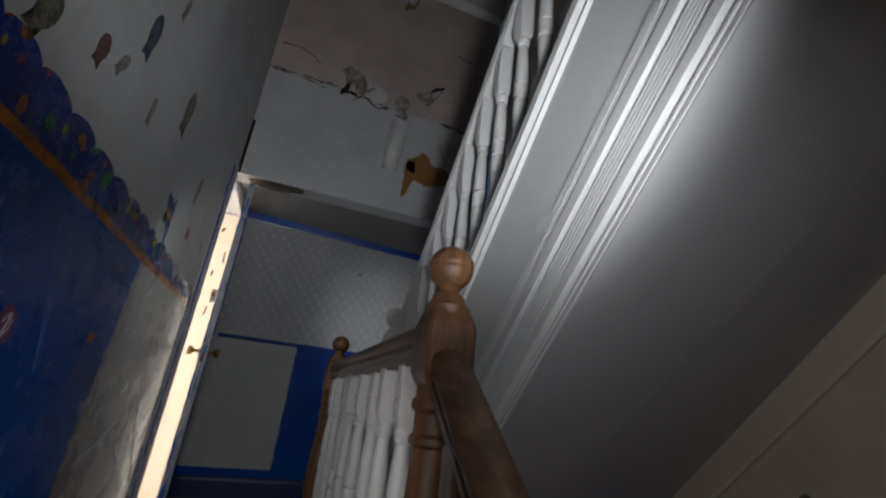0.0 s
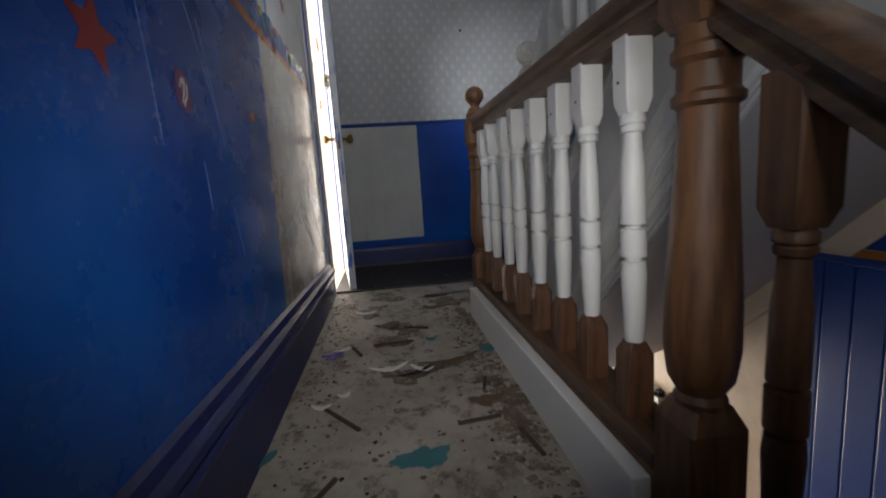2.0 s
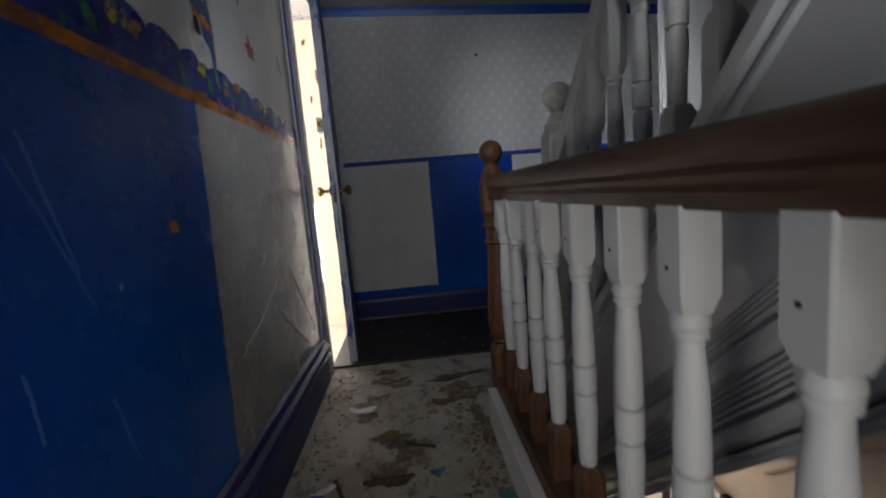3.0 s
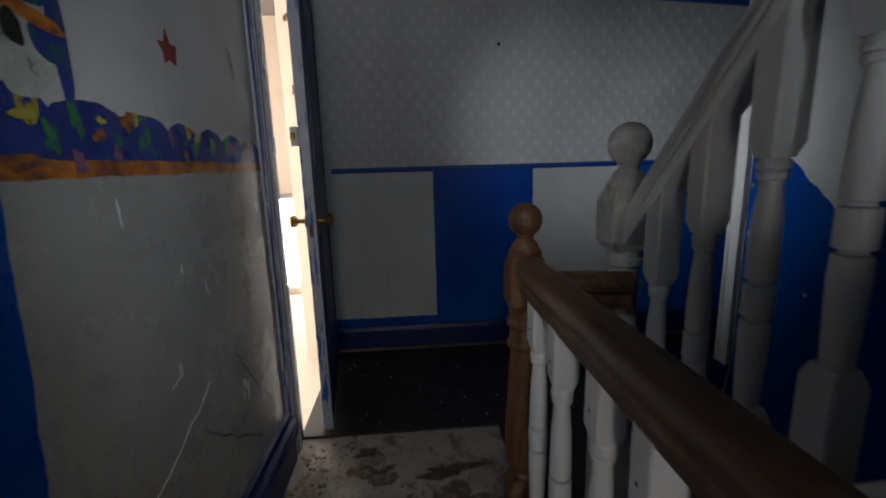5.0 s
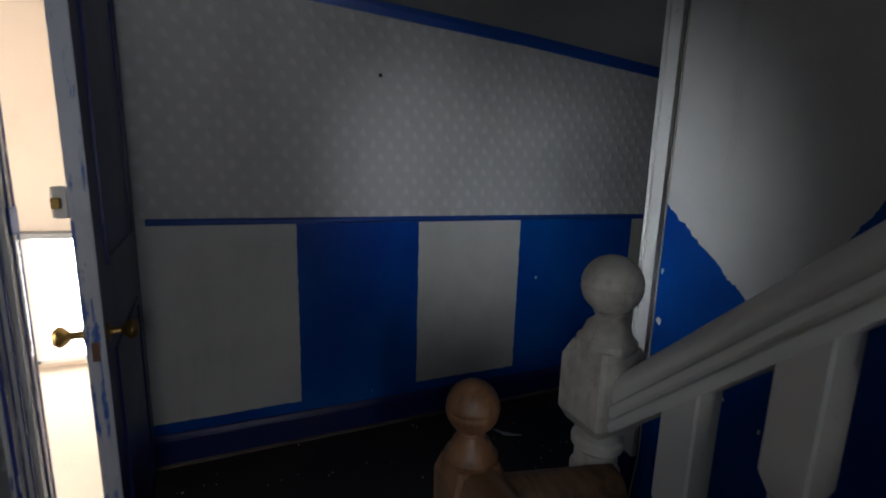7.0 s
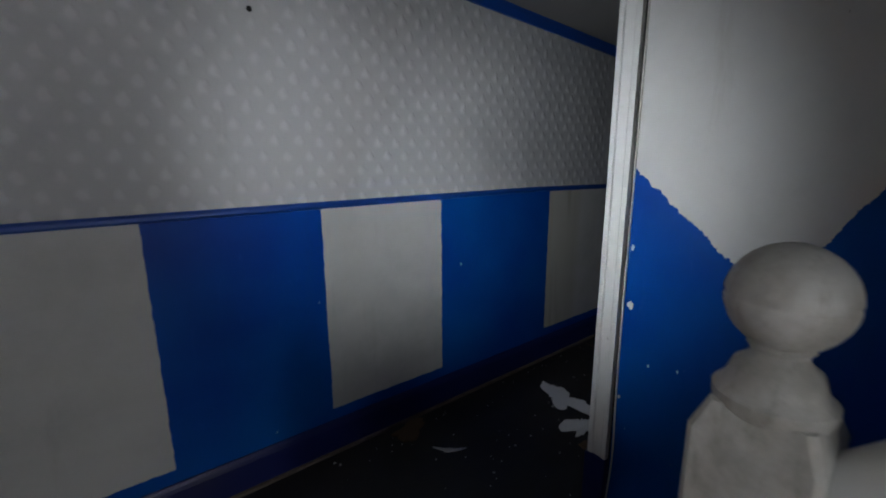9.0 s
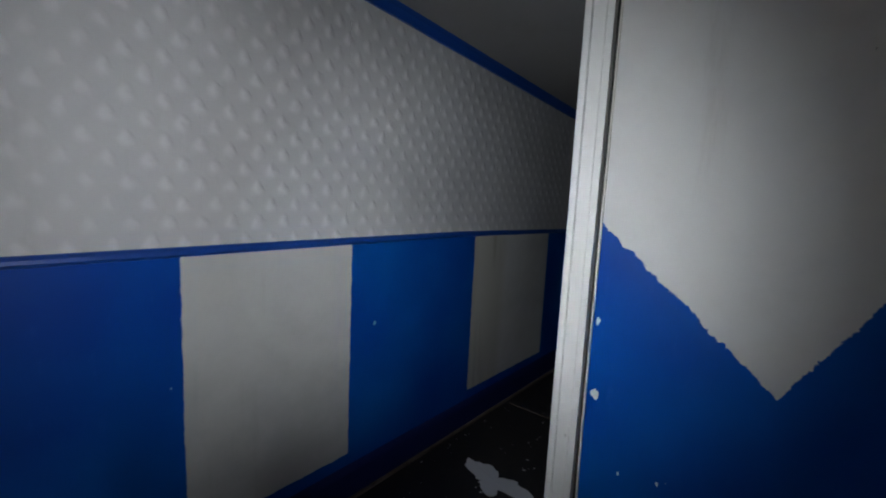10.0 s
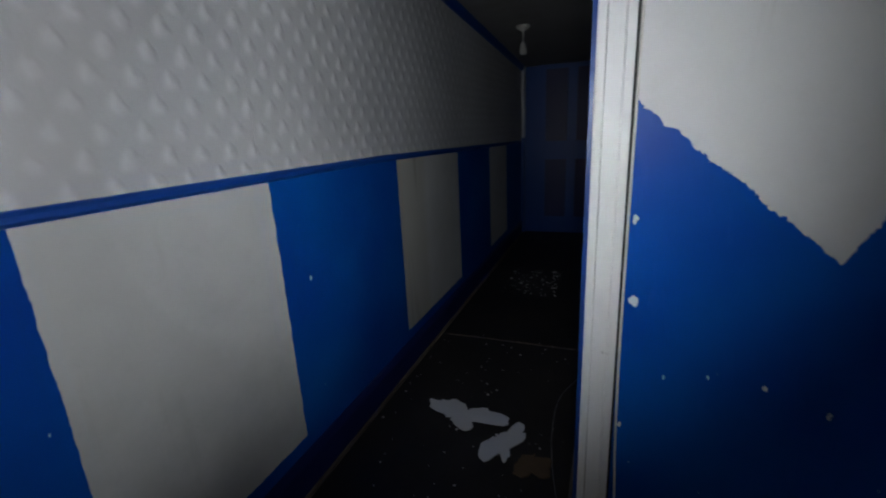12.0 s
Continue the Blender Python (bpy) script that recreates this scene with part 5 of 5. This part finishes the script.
ch.matrix_basis = Matrix.Translation((2.011, -0.0012, 0.757)) @ Matrix.Rotation(radians(90), 4, "X")


def scratch(y0, z0, y1, z1, bend, wide, seed):
    """A long pale scratch in the blue gloss."""
    rn = random.Random(seed)
    bm = bmesh.new()
    rows = []
    for i in range(19):
        t = i / 18
        y, z = y0 + (y1 - y0) * t + bend * math.sin(math.pi * t) + rn.uniform(-0.001, 0.001), z0 + (z1 - z0) * t
        w = wide * (0.3 + 0.7 * math.sin(math.pi * min(1, t + 0.08))) * rn.uniform(0.5, 1.2)
        rows.append([bm.verts.new((x, y + s * w, z)) for x, s in ((0.0002, -0.5), (0.0012, 0.0), (0.0002, 0.5))])
    for a, b in zip(rows, rows[1:]):
        for k in range(2):
            bm.faces.new((a[k], a[k + 1], b[k + 1], b[k]))
    return tagged(part("scratch", bm, SCRATCH), "long pale scratch in the blue gloss paint", "scratch", "scratches in the blue wall")


for k, (y0, z0, y1, z1, bend) in enumerate(((-2.77, 1.0, -2.74, 0.72, 0.004), (-2.60, 1.06, -2.44, 0.74, 0.008), (-2.52, 1.0, -2.46, 0.80, 0.0), (-2.44, 0.60, -2.41, 0.48, 0.0), (-2.58, 0.70, -2.57, 0.60, 0.002))):
    scratch(y0, z0, y1, z1, bend, 0.00055, 80 + k)

structure(part("floor_joint", box((3.14, -0.90, 0.0), (3.155, -0.05, 0.003), 0.001), STEP_WOOD), "worn pale joint across the black floor", "trim")


def crack(points, wide, seed, material, place, label):
    """A thin jagged crack through given bends."""
    rn = random.Random(seed)
    bm = bmesh.new()
    rows = []
    for (x0, z0), (x1, z1) in zip(points, points[1:]):
        for i in range(6):
            t = i / 6
            x, z = x0 + (x1 - x0) * t + rn.uniform(-0.008, 0.008), z0 + (z1 - z0) * t + rn.uniform(-0.008, 0.008)
            w = wide * rn.uniform(0.3, 1.4)
            rows.append([bm.verts.new((x, z - w, 0)), bm.verts.new((x, z, 0.0012)), bm.verts.new((x, z + w, 0))])
    for a, b in zip(rows, rows[1:]):
        for k in range(2):
            bm.faces.new((a[k], a[k + 1], b[k + 1], b[k]))
    ob = tagged(part("crack", bm, material), label, "crack")
    ob.matrix_basis = place
    return ob


UP = Matrix.Translation((0, -0.8508, 0)) @ Matrix.Rotation(radians(90), 4, "X")
crack([(0.03, 3.02), (0.25, 3.0), (0.45, 2.96)], 0.005, 91, BROWN, UP, "brown hairline crack in the upper wall")
crack([(0.04, 3.25), (0.2, 3.26), (0.36, 3.17)], 0.005, 92, BROWN, UP, "brown hairline crack in the upper wall")
crack([(0.62, 2.92), (0.70, 3.02), (0.84, 2.94), (0.92, 2.97)], 0.007, 93, DARK, UP, "dark jagged crack in the upper wall")
crack([(1.22, 3.12), (1.30, 3.22), (1.36, 3.33)], 0.011, 94, DARK, UP, "dark jagged crack in the upper wall")
crack([(1.36, 2.86), (1.40, 2.70), (1.43, 2.66)], 0.007, 95, DARK, UP, "dark slit beside the brown patch")
crack([(1.45, 3.75), (1.58, 3.72), (1.72, 3.78)], 0.007, 96, DARK, UP, "dark crack in the upper wall")
SIDE = Matrix.Translation((0.0006, 0, 0)) @ Matrix.Rotation(radians(90), 4, "Z") @ Matrix.Rotation(radians(90), 4, "X")
crack([(-1.41, 0.63), (-1.29, 0.49), (-1.09, 0.255)], 0.0022, 97, DARK, SIDE, "fine dark crack in the pale wall")
crack([(-1.62, 0.53), (-1.45, 0.40), (-1.25, 0.27)], 0.0020, 98, DARK, SIDE, "fine dark crack in the pale wall")
crack([(-1.95, 0.48), (-1.70, 0.56), (-1.55, 0.64)], 0.0025, 99, FLAKE, SIDE, "pale crease in the wall paint")
blister = tagged(part("paint_blister", ragged(0.030, 0.045, 0.004, 57, 22, 0.35, 0.004), WHITE), "lifted blister of white paint on the stair string", "paint blister")
blister.matrix_basis = Matrix.Translation((0.9985, -3.02, 1.15)) @ Matrix.Rotation(radians(-90), 4, "Y")

for k, (dy, dz, ln, t) in enumerate(((-0.012, 0.010, 0.018, 72), (-0.004, -0.012, 0.024, 66), (0.004, 0.008, 0.030, 80), (0.010, -0.010, 0.020, 58), (0.014, 0.006, 0.016, 84), (-0.002, 0.018, 0.014, 100), (0.0, -0.022, 0.016, 75))):
    on_left("sticker_scratch", ragged(ln / 2, 0.0018, 0.0006, 130 + k, 12, 0.4), FLAKE, -2.634 + dy, 0.83 + dz, t, "pale scratch across the pink sticker", "scratch", 0.0026)

for k, (x, z, rx, rz) in enumerate(((-0.06, 1.27, 0.007, 0.035), (-0.09, 1.56, 0.009, 0.022), (-0.04, 1.70, 0.006, 0.05), (-0.10, 1.92, 0.012, 0.02))):
    flaked = part("flaked_patch", ragged(rx, rz, 0.0012, 110 + k, 26, 0.5), BARE, frame_1, "bare brown patch of flaked paint")
    flaked.matrix_basis = Matrix.Translation((x, -0.1003, z)) @ Matrix.Rotation(radians(90), 4, "X")

# painted wave border, flower and blue shape on the wall of the lower stairs
wave = [(-2.36, 0.0)] + [(-2.36 - 0.02 * i, 0.075 + 0.05 * abs(math.sin(math.pi * i / 9.0)) + 0.012 * math.sin(i * 0.7)) for i in range(0, 64)] + [(-2.36 - 0.02 * 63, 0.0)]
ob = tagged(part("painted_wave_border", outline([(y, z) for y, z in wave], 0.0015), TRIM_BLUE), "blue painted wave border above the boarded dado", "wall painting")
ob.matrix_basis = Matrix.Translation((1.8385, 0, 0.335)) @ Matrix.Rotation(radians(90), 4, "Z") @ Matrix.Rotation(radians(90), 4, "X")
for name, y, z, rx, rz, mt, sd, lab in (("painted_flower", -2.95, 0.565, 0.055, 0.035, RED, 121, "dull red painted flower on the stair wall"), ("painted_leaf", -2.93, 0.625, 0.035, 0.028, FISH_GREEN, 122, "dull green painted leaf on the stair wall"), ("painted_shape", -3.36, 1.02, 0.17, 0.20, SKIRT_BLUE, 123, "dark blue painted shape on the stair wall")):
    ob = tagged(part(name, ragged(rx, rz, 0.0012, sd, 30, 0.3), mt), lab, "wall painting")
    ob.matrix_basis = Matrix.Translation((1.8385, y, z)) @ Matrix.Rotation(radians(-90), 4, "Z") @ Matrix.Rotation(radians(90), 4, "X")


def tube(points, radius):
    """A thin round cable through given bends, smoothed."""
    pts = [Vector(p) for p in points]
    for _ in range(2):
        pts = [pts[0]] + [q for a, b in zip(pts, pts[1:]) for q in (a.lerp(b, 0.25), a.lerp(b, 0.75))] + [pts[-1]]
    bm = bmesh.new()
    rings = []
    for i, p in enumerate(pts):
        d = (pts[min(i + 1, len(pts) - 1)] - pts[max(i - 1, 0)]).normalized()
        s = d.cross(Vector((0.3, 1, 0.2))).normalized()
        u = d.cross(s)
        rings.append([bm.verts.new(p + radius * (s * math.cos(a) + u * math.sin(a))) for a in [k * math.pi / 4 for k in range(8)]])
    for a, b in zip(rings, rings[1:]):
        for k in range(8):
            bm.faces.new((a[k], a[(k + 1) % 8], b[(k + 1) % 8], b[k]))
    bm.faces.new(rings[0][::-1])
    bm.faces.new(rings[-1])
    return bm


tagged(part("cable", tube([(1.836, -0.998, 2.10), (1.836, -0.999, 1.5), (1.836, -0.997, 0.9), (1.834, -1.000, 0.5), (1.830, -1.010, 0.30), (1.805, -1.012, 0.16), (1.802, -1.004, 0.04), (1.79, -0.985, 0.004), (1.72, -0.93, 0.004)], 0.0028), PLASTIC, None, "", True), "thin white cable beside the white casing", "cable")
tagged(part("cable", tube([(1.991, -0.869, 0.004), (2.178, -0.818, 0.004), (2.408, -0.785, 0.004), (2.667, -0.782, 0.004), (2.866, -0.870, 0.004)], 0.0014), GREY_BOARD, None, "", True), "thin grey cable lying loose on the black floor", "cable")
